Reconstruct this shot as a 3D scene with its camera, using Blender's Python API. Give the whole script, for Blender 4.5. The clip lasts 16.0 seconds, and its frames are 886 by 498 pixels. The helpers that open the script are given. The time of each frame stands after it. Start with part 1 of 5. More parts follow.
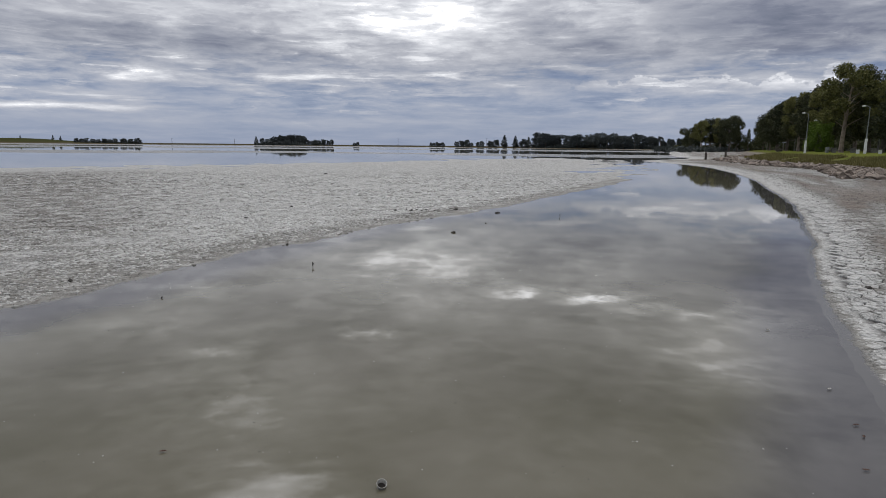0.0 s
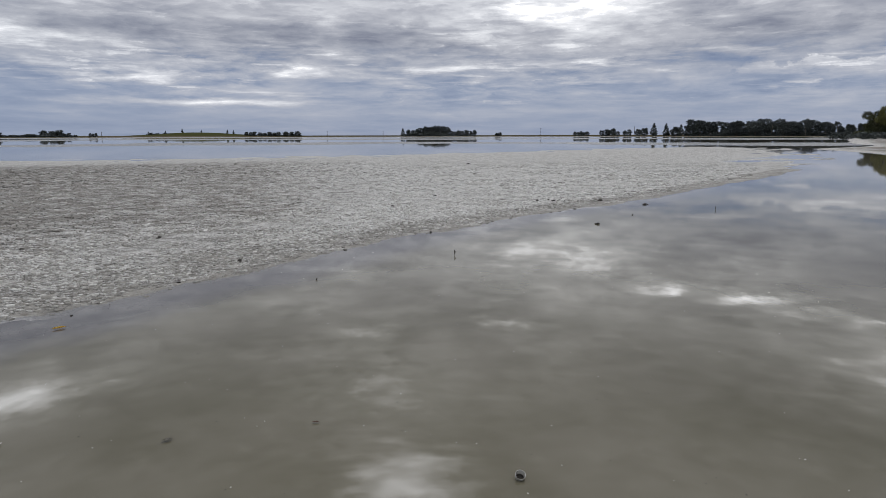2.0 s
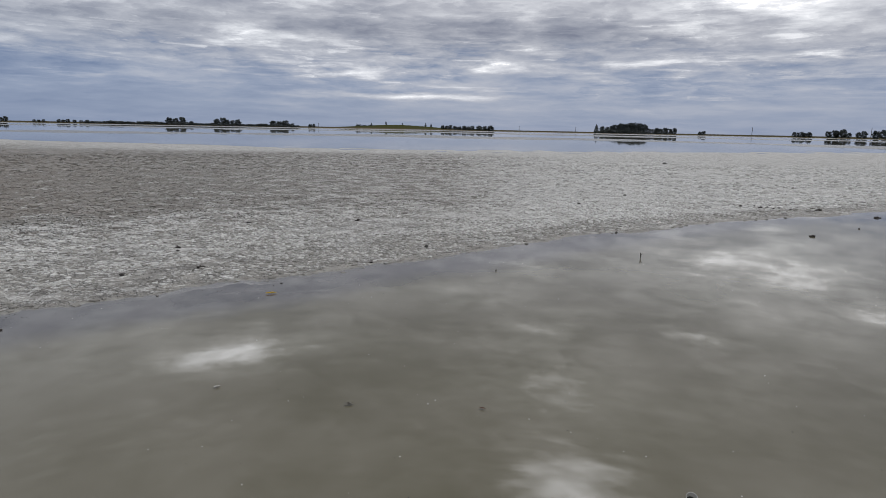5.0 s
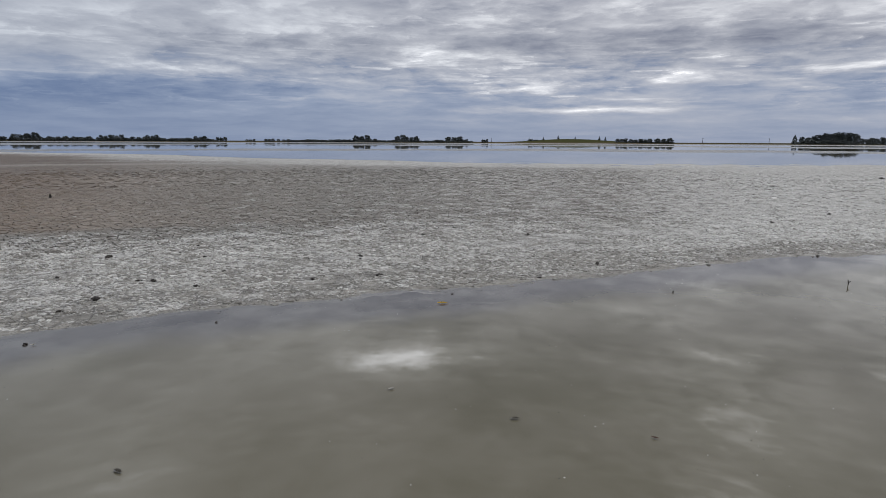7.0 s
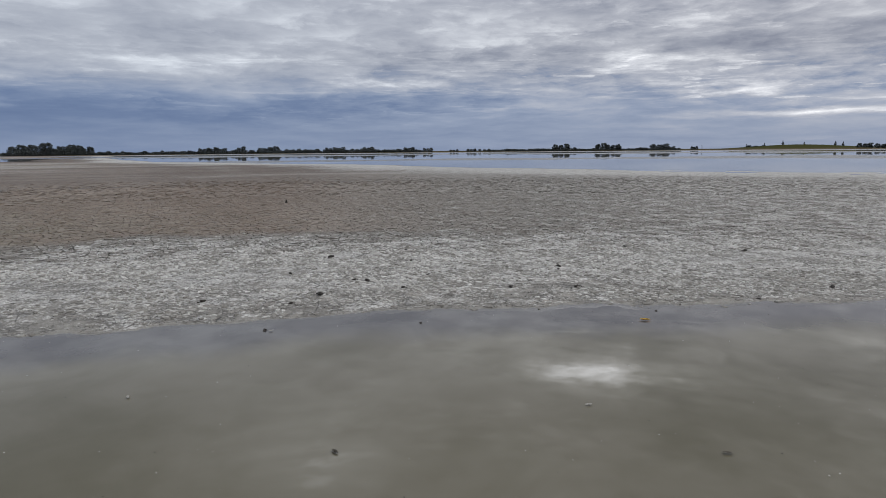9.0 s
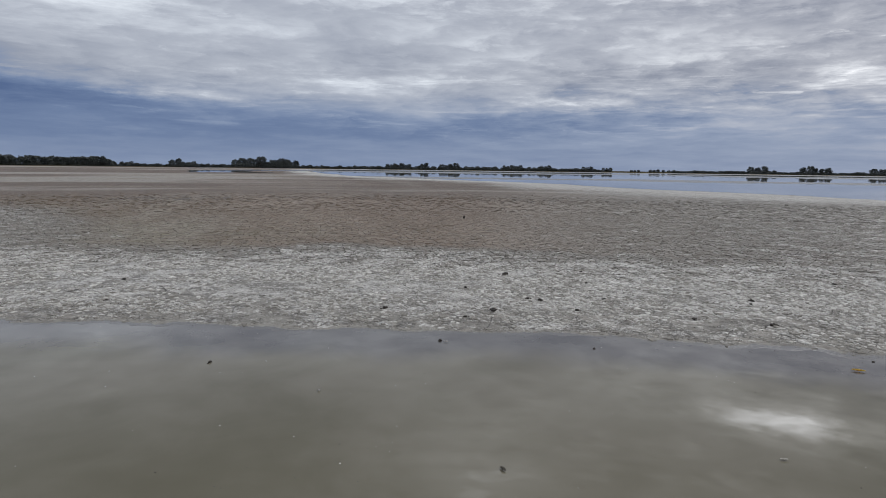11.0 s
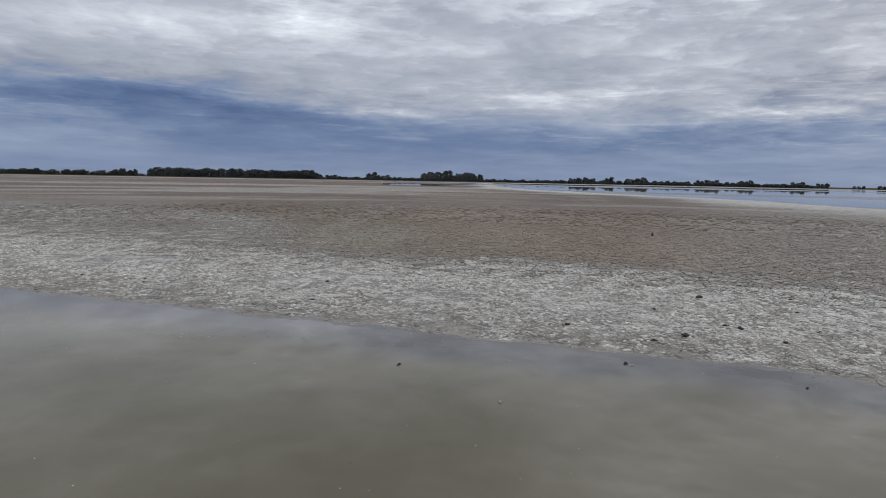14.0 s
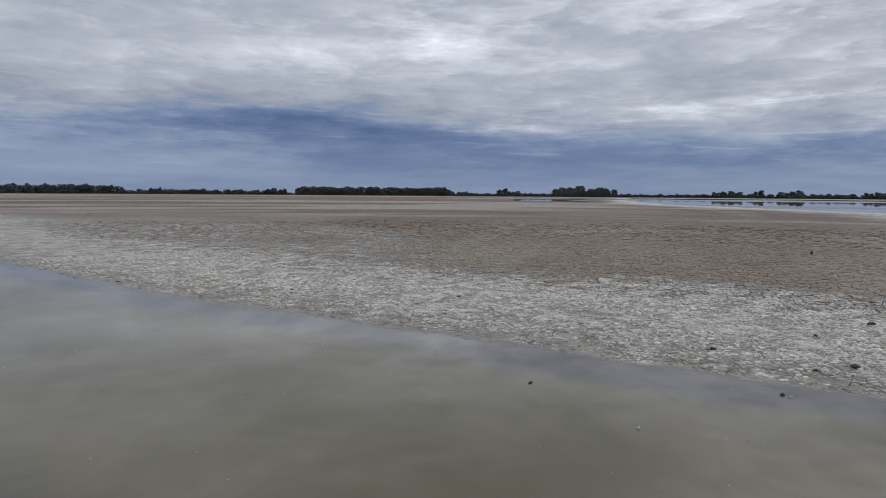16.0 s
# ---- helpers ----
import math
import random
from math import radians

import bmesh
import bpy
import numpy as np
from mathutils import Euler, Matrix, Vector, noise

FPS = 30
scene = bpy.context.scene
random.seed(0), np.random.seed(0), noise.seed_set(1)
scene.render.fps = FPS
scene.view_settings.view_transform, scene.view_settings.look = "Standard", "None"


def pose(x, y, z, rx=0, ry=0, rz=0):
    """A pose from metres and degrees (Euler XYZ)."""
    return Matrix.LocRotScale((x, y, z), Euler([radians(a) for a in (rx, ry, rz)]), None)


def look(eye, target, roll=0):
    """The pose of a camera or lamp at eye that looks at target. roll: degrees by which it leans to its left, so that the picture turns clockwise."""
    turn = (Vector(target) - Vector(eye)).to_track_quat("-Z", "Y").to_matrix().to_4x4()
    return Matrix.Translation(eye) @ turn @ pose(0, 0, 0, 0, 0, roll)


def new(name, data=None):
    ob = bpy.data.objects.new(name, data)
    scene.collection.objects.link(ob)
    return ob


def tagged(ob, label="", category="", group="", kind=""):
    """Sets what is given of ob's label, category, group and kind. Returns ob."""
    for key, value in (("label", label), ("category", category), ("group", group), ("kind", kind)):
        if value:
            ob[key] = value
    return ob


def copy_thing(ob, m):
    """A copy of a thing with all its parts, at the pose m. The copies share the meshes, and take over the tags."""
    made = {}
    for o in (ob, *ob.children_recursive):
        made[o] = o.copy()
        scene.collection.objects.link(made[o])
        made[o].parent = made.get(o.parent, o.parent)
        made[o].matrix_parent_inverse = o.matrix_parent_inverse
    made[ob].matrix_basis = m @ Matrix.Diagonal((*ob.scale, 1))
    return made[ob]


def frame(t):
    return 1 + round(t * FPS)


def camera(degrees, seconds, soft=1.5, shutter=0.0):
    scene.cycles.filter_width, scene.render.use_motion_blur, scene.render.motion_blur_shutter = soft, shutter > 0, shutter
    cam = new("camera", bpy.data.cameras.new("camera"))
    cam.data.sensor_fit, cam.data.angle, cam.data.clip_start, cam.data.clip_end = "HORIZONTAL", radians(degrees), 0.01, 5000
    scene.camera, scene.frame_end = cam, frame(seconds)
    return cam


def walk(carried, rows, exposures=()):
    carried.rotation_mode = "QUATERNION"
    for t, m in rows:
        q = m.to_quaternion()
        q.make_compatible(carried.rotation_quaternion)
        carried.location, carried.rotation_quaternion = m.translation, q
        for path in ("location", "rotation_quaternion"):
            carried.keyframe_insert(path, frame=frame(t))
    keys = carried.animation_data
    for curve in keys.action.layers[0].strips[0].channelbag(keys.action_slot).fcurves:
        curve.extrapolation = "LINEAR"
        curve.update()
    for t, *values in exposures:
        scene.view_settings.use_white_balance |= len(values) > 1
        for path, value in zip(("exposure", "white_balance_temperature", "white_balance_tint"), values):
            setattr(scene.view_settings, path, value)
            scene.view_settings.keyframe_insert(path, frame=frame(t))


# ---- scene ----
cam = camera(71.37, 16.0, soft=0.55)
EYE = 1.7
# seconds, place from the first eye, then heading to the left, tilt up, lean
ROWS = [
    (0.0, 0.0, 0.0, 0.0, 0.0, -9.51, 0.56),
    (0.5, -0.01, 0.004, -0.002, 1.92, -9.64, 0.85),
    (1.0, -0.023, 0.013, -0.006, 4.93, -10.33, 0.79),
    (1.5, -0.028, 0.018, -0.008, 8.78, -10.45, 0.42),
    (2.0, -0.032, 0.031, -0.013, 13.07, -10.46, -0.12),
    (2.5, -0.024, 0.036, -0.019, 17.2, -10.17, -0.31),
    (3.0, -0.015, 0.038, -0.024, 18.85, -10.39, 0.18),
    (3.5, -0.018, 0.045, -0.028, 21.19, -11.01, 0.09),
    (3.7, -0.023, 0.042, -0.027, 21.85, -10.87, 0.33),
    (5.8, -0.004, 0.03, -0.022, 36.62, -10.59, 0.38),
    (6.0, -0.021, 0.012, -0.014, 38.11, -10.27, 0.11),
    (6.5, -0.019, 0.017, -0.014, 42.29, -10.13, 0.2),
    (7.0, -0.019, 0.015, -0.018, 45.97, -9.89, 0.27),
    (7.5, -0.025, 0.017, -0.014, 50.05, -9.6, 0.34),
    (8.0, -0.035, 0.019, -0.022, 55.76, -9.87, 0.17),
    (8.5, -0.053, 0.007, -0.019, 59.52, -9.22, -0.36),
    (9.0, -0.057, -0.016, -0.013, 64.18, -9.04, -0.5),
    (9.5, -0.057, -0.032, -0.014, 67.27, -8.75, 0.12),
    (10.0, -0.055, -0.053, -0.006, 71.44, -8.06, 0.02),
    (10.2, -0.055, -0.056, -0.008, 73.35, -7.92, 0.14),
    (12.3, -0.054, -0.098, 0.026, 87.36, -6.48, 1.06),
    (12.5, -0.056, -0.098, 0.021, 87.91, -6.37, 1.01),
    (13.0, -0.073, -0.114, 0.015, 88.91, -6.42, 1.52),
    (13.5, -0.076, -0.136, 0.012, 94.12, -6.53, 2.11),
    (14.0, -0.068, -0.132, 0.006, 96.84, -6.38, 1.07),
    (14.5, -0.065, -0.139, 0.008, 100.68, -5.88, 0.88),
    (15.0, -0.074, -0.151, 0.0, 104.82, -5.67, 0.63),
    (15.5, -0.093, -0.148, -0.002, 106.93, -5.72, 0.17),
    (16.0, -0.089, -0.161, 0.003, 108.94, -5.05, 0.45),
]


def heading(yaw, pitch):
    return Vector((-math.sin(yaw) * math.cos(pitch), math.cos(yaw) * math.cos(pitch), math.sin(pitch)))


def row_pose(x, y, z, yaw, pitch, roll):
    eye = Vector((x, y, EYE + z))
    return look(eye, eye + heading(radians(yaw), radians(pitch)), roll)


walk(cam, [(t, row_pose(*rest)) for t, *rest in ROWS])

# ---- world: a broken overcast, brighter towards the hidden sun ----
SUN_AZ, SUN_EL = -2.0, 58.0


class Nodes:
    """A few shorthands for building a node tree."""

    def __init__(self, tree):
        self.tree = tree
        tree.nodes.clear()

    def add(self, kind):
        return self.tree.nodes.new(kind)

    def put(self, socket, value):
        if isinstance(value, bpy.types.NodeSocket):
            self.tree.links.new(value, socket)
        elif value is not None:
            socket.default_value = value

    def math(self, op, a, b=None, c=None, clamp=False):
        node = self.add("ShaderNodeMath")
        node.operation, node.use_clamp = op, clamp
        for socket, value in zip(node.inputs, (a, b, c)):
            self.put(socket, value)
        return node.outputs[0]

    def vec(self, op, a, b=None, scale=None):
        node = self.add("ShaderNodeVectorMath")
        node.operation = op
        self.put(node.inputs[0], a)
        self.put(node.inputs[1], b)
        if scale is not None:
            self.put(node.inputs["Scale"], scale)
        return node.outputs["Value" if op in ("LENGTH", "DOT_PRODUCT") else "Vector"]

    def xyz(self, x, y, z=0.0):
        node = self.add("ShaderNodeCombineXYZ")
        for socket, value in zip(node.inputs, (x, y, z)):
            self.put(socket, value)
        return node.outputs[0]

    def split(self, v):
        node = self.add("ShaderNodeSeparateXYZ")
        self.put(node.inputs[0], v)
        return node.outputs

    def noise(self, v, scale, detail=4.0, rough=0.5, distort=0.0):
        node = self.add("ShaderNodeTexNoise")
        for key, value in (("Vector", v), ("Scale", scale), ("Detail", detail), ("Roughness", rough), ("Distortion", distort)):
            self.put(node.inputs[key], value)
        return node.outputs["Fac"]

    def voronoi(self, v, scale, feature="F1", random=1.0):
        node = self.add("ShaderNodeTexVoronoi")
        node.feature = feature
        self.put(node.inputs["Vector"], v)
        self.put(node.inputs["Scale"], scale)
        self.put(node.inputs["Randomness"], random)
        return node.outputs["Distance"]

    def span(self, v, a, b, lo=0.0, hi=1.0, smooth=True):
        node = self.add("ShaderNodeMapRange")
        node.interpolation_type = "SMOOTHSTEP" if smooth else "LINEAR"
        for socket, value in zip(node.inputs, (v, a, b, lo, hi)):
            self.put(socket, value)
        return node.outputs[0]

    def mix(self, fac, a, b, blend="MIX"):
        node = self.add("ShaderNodeMix")
        node.data_type, node.blend_type = "RGBA", blend
        self.put(node.inputs["Factor"], fac)
        for socket, value in zip([s for s in node.inputs if s.type == "RGBA"], (a, b)):
            self.put(socket, (*value, 1) if isinstance(value, tuple) else value)
        return [s for s in node.outputs if s.type == "RGBA"][0]

    def ramp(self, fac, stops):
        node = self.add("ShaderNodeValToRGB")
        self.put(node.inputs[0], fac)
        line = node.color_ramp.elements
        while len(line) < len(stops):
            line.new(0.5)
        for e, (at, colour) in zip(line, stops):
            e.position, e.color = at, (*colour, 1)
        return node.outputs[0]

    def attr(self, name):
        node = self.add("ShaderNodeAttribute")
        node.attribute_name = name
        return node.outputs["Fac"]

    def bump(self, height, strength, distance, normal=None):
        node = self.add("ShaderNodeBump")
        self.put(node.inputs["Strength"], strength)
        self.put(node.inputs["Distance"], distance)
        self.put(node.inputs["Height"], height)
        if normal is not None:
            self.put(node.inputs["Normal"], normal)
        return node.outputs[0]


# Openings and heavy banks in the cloud: heading, height, half width, half height (degrees), strength
CLOUDS = [
    (0.8, 11.18, 6.5, 4.5, 0.42), (5.8, 10.28, 4.5, 0.8, 0.26), (-1.4, 6.37, 3, 0.45, 0.40), (10.9, 5.68, 6, 0.55, 0.42),
    (26.0, 5.38, 4.5, 0.5, 0.42), (33.0, 2.78, 9, 0.34, 0.55), (38.5, 4.68, 5.5, 0.8, 0.62), (-28.1, 5.35, 6, 1.0, 0.16),
    (45.5, 7.48, 6.5, 1.0, 0.5), (68.1, 5.88, 6, 0.7, 0.44), (88.6, 7.58, 9, 1.1, 0.44), (103.0, 5.88, 6, 0.6, 0.38),
]
CLOUDS_HIGH = [
    (109.1, 13.38, 5, 2.0, 0.28), (-6.7, 13.22, 2.8, 0.6, 0.95), (-14.2, 13.66, 4.5, 0.8, 1.0), (-23.2, 14.08, 5.5, 1.1, 0.6), (16.8, 31.68, 7.5, 3.6, 1.9),
    (49.1, 19.88, 6.5, 1.7, 1.0), (20.9, 17.98, 5, 0.8, 0.5), (7.3, 17.28, 3, 0.6, 0.5), (75.2, 27.88, 10, 4, 0.5), (27.9, 15.38, 6, 1.0, 0.3), (120.0, 11.85, 16, 1.5, 0.12),
    (124.0, 6.04, 18, 2.6, -0.32), (106.0, 5.48, 16, 1.1, -0.16), (104.0, 3.08, 22, 2.2, -0.17), (121.0, 6.6, 11, 1.2, -0.18), (119.0, 3.2, 10, 2.4, -0.08), (80.0, 3.48, 30, 1.6, -0.14), (-30.2, 9.63, 14, 4, -0.24), (17.8, 24.88, 13, 6, 0.35), (45.0, 12.88, 22, 2.4, -0.10), (-14.3, 21.76, 12, 5, -0.22), (13.9, 11.88, 42, 8, 0.15), (21.9, 8.28, 26, 1.1, -0.2), (105.1, 12.88, 30, 5, 0.2), (-26.0, 18.6, 8, 4.0, 0.52),
]


def make_world():
    world = bpy.data.worlds.new("world")
    scene.world = world
    world.use_nodes = True
    n = Nodes(world.node_tree)
    way = n.add("ShaderNodeTexCoord").outputs["Generated"]
    x, y, z = n.split(way)
    up = n.math("MAXIMUM", z, 0.0)
    az = n.math("MULTIPLY", n.math("ARCTAN2", n.math("MULTIPLY", x, -1.0), y), 180 / math.pi)
    el = n.math("MULTIPLY", n.math("ARCSINE", up), 180 / math.pi)
    deck = n.math("ADD", up, 0.09)
    plane = n.xyz(n.math("DIVIDE", x, deck), n.math("DIVIDE", y, deck))
    puff = n.noise(n.xyz(n.math("MULTIPLY", az, 0.2), n.math("MULTIPLY", el, 0.64), 2.0), 1.0, 9.0, 0.6, 0.3)
    plane = n.vec("ADD", plane, n.vec("SCALE", n.xyz(puff, n.math("MULTIPLY", puff, -0.7)), scale=0.55))
    big = n.noise(plane, 0.5, 5.0, 0.55, 0.2)
    fine = n.noise(n.vec("ADD", plane, (7.3, 2.1, 0.0)), 1.7, 7.0, 0.55, 0.15)
    # cloud edges are ragged: push the headings about before the openings are laid out
    push = n.math("SUBTRACT", n.noise(n.xyz(n.math("MULTIPLY", az, 0.18), n.math("MULTIPLY", el, 0.9)), 1.0, 6.0, 0.65), 0.5)
    push2 = n.math("SUBTRACT", n.noise(n.xyz(n.math("MULTIPLY", az, 0.12), n.math("MULTIPLY", el, 0.7), 5.0), 1.0, 6.0, 0.65), 0.5)
    place = n.xyz(n.math("MULTIPLY_ADD", push, 14.0, az), n.math("MULTIPLY_ADD", push2, n.math("MULTIPLY_ADD", el, 0.22, 0.9), el))
    haze = n.math("MULTIPLY", n.span(az, 30.0, 85.0, 0.21, 0.1), n.span(el, 1.5, 5.5, 1.0, 0.0))
    base = n.math("ADD", n.math("ADD", n.span(el, 0.5, 6.0, 0.22, 0.42), haze), n.span(el, 5.0, 12.0, 0.0, 0.17))
    level = n.math("MULTIPLY_ADD", n.math("SUBTRACT", big, 0.5), n.span(el, 0.5, 6.0, 0.25, 0.65), base)
    calm = n.span(az, 45.0, 105.0, 1.0, 0.5)
    level = n.math("MULTIPLY_ADD", n.math("SUBTRACT", fine, 0.5), n.math("MULTIPLY", calm, n.span(el, 0.8, 7.0, 0.12, 0.80)), level)
    level = n.math("MULTIPLY_ADD", n.math("SUBTRACT", puff, 0.5), n.math("MULTIPLY", calm, n.span(el, 2.0, 7.0, 0.10, 0.70)), level)
    # fine torn wisps, drawn out along the horizon, with lit upper rims
    wisp = n.noise(n.xyz(n.math("MULTIPLY_ADD", puff, 1.6, n.math("MULTIPLY", az, 0.30)), n.math("MULTIPLY_ADD", big, 1.2, n.math("MULTIPLY", el, 1.5)), 13.0), 1.0, 7.0, 0.6, 0.35)
    torn = n.math("MULTIPLY", n.span(n.noise(n.xyz(n.math("MULTIPLY", az, 0.07), n.math("MULTIPLY", el, 0.22), 15.0), 1.0, 3.0, 0.5), 0.36, 0.62, 0.25, 1.0), n.span(el, 1.5, 4.5, 0.15, 1.0))
    torn = n.math("MULTIPLY", torn, n.span(az, 40.0, 95.0, 1.0, 0.42))
    level = n.math("MULTIPLY_ADD", n.math("SUBTRACT", wisp, 0.5), n.math("MULTIPLY", torn, 0.75), level)
    rim = n.noise(n.xyz(n.math("MULTIPLY_ADD", puff, 2.0, n.math("MULTIPLY", az, 0.22)), n.math("MULTIPLY_ADD", wisp, 0.8, n.math("MULTIPLY", el, 1.7)), 21.0), 1.0, 7.0, 0.6)
    level = n.math("MULTIPLY_ADD", n.math("MULTIPLY", n.span(rim, 0.57, 0.68), torn), n.span(el, 4.0, 14.0, 0.22, 0.14), level)
    # thin bright streaks low down, and the crisp heads of heaped cloud over the park
    streak = n.noise(n.xyz(n.math("MULTIPLY", az, 0.10), n.math("MULTIPLY", el, 1.25), 9.0), 1.0, 6.0, 0.58, 0.2)
    streak = n.math("MULTIPLY", n.span(streak, 0.55, 0.68), n.math("MULTIPLY", n.span(el, 2.2, 4.0), n.span(el, 11.0, 7.0)))
    level = n.math("MULTIPLY_ADD", streak, n.math("MULTIPLY", calm, 0.17), level)
    head = n.noise(n.xyz(n.math("MULTIPLY", az, 0.33), n.math("MULTIPLY", el, 0.5), 4.0), 1.0, 6.0, 0.6)
    head = n.math("SUBTRACT", n.math("MULTIPLY_ADD", head, 4.4, 3.5), el)
    head = n.math("MULTIPLY", n.span(head, -0.05, 0.25), n.math("MULTIPLY", n.span(el, 3.9, 5.6), n.span(az, -8.0, -17.0)))
    level = n.math("MULTIPLY_ADD", head, 0.22, level)
    for a, e, w, h, amount in CLOUDS + CLOUDS_HIGH:
        m = n.add("ShaderNodeMapping")
        m.vector_type = "TEXTURE"
        n.put(m.inputs["Vector"], place)
        m.inputs["Location"].default_value = (a, e, 0)
        m.inputs["Scale"].default_value = (w * 1.7, h * 1.7, 1)
        blob = n.add("ShaderNodeTexGradient")
        blob.gradient_type = "QUADRATIC_SPHERE"
        n.put(blob.inputs[0], m.outputs[0])
        level = n.math("MULTIPLY_ADD", blob.outputs["Fac"], amount, level)
    low = n.ramp(level, [(0.0, (0.09, 0.135, 0.25)), (0.22, (0.16, 0.213, 0.33)), (0.42, (0.292, 0.341, 0.442)), (0.62, (0.47, 0.49, 0.54)), (0.82, (0.74, 0.75, 0.77)), (1.0, (1.0, 1.0, 0.99))])
    grey = n.ramp(level, [(0.0, (0.13, 0.15, 0.20)), (0.22, (0.21, 0.225, 0.28)), (0.42, (0.32, 0.335, 0.38)), (0.62, (0.47, 0.48, 0.51)), (0.82, (0.72, 0.73, 0.74)), (1.0, (1.0, 1.0, 0.99))])
    cloud = n.mix(n.math("MULTIPLY", n.span(el, 3.5, 8.5), n.math("MAXIMUM", n.span(level, 0.26, 0.46), n.math("MAXIMUM", n.span(el, 8.5, 12.0), n.math("MULTIPLY", n.span(el, 5.5, 8.0), n.span(az, 95.0, 78.0))))), low, grey)
    # thin cloud before the sun is far brighter than the rest
    gain = n.math("MULTIPLY_ADD", n.math("MAXIMUM", n.math("SUBTRACT", level, 0.95), 0.0), 3.2, 1.0)
    cloud = n.vec("SCALE", cloud, scale=gain)
    cloud = n.mix(n.span(az, 25.0, 95.0), n.vec("MULTIPLY", cloud, (0.995, 1.0, 1.045)), n.vec("MULTIPLY", cloud, (0.948, 1.0, 1.085)))
    cloud = n.mix(n.span(el, 32.0, 65.0, 0.0, 0.6), cloud, (0.95, 0.96, 1.0))
    sky = n.add("ShaderNodeTexSky")
    sky.sky_type, sky.sun_disc = "NISHITA", False
    sky.sun_elevation, sky.sun_rotation = radians(SUN_EL), radians(-SUN_AZ)
    clear = n.vec("SCALE", sky.outputs[0], scale=0.1)
    colour = n.mix(0.97, clear, cloud)
    back = n.add("ShaderNodeBackground")
    n.put(back.inputs["Color"], colour)
    back.inputs["Strength"].default_value = SKY
    n.put(n.add("ShaderNodeOutputWorld").inputs[0], back.outputs[0])


SKY = 1.0
make_world()
sun = new("sun", bpy.data.lights.new("sun", "SUN"))
sun.data.energy, sun.data.angle, sun.data.color = 0.82, radians(40), (1.0, 0.96, 0.9)
sun.matrix_world = look((0, 0, 50), Vector((0, 0, 50)) - heading(radians(SUN_AZ), radians(SUN_EL)) * 10)


# ---- materials ----
def material(name):
    mat = bpy.data.materials.new(name)
    mat.use_nodes = True
    n = Nodes(mat.node_tree)
    bsdf = n.add("ShaderNodeBsdfPrincipled")
    n.put(n.add("ShaderNodeOutputMaterial").inputs[0], bsdf.outputs[0])
    return mat, n, bsdf


def place_of(n):
    return n.add("ShaderNodeNewGeometry").outputs["Position"]


def plain(name, dark, light, rough=0.8, scale=6.0, bump=0.3, depth=0.01, metal=0.0, local=True, vary=0.12):
    """A material of two tones of one colour, mottled at two scales, with fine relief."""
    mat, n, bsdf = material(name)
    v = n.add("ShaderNodeTexCoord").outputs["Object"] if local else place_of(n)
    coarse, grain = n.noise(v, scale, 3.0), n.noise(v, scale * 7, 4.0, 0.65)
    fac = n.math("MULTIPLY_ADD", coarse, 0.65, n.math("MULTIPLY", grain, 0.35))
    fac = n.math("MULTIPLY_ADD", n.add("ShaderNodeObjectInfo").outputs["Random"], vary, n.span(fac, 0.3, 0.7, 0.0, 1.06 - vary * 0.5))
    n.put(bsdf.inputs["Base Color"], n.mix(fac, dark, light))
    n.put(bsdf.inputs["Roughness"], n.span(grain, 0.2, 0.8, rough - 0.12, min(1.0, rough + 0.1)))
    bsdf.inputs["Metallic"].default_value = metal
    n.put(bsdf.inputs["Normal"], n.bump(grain, bump, depth))
    return mat


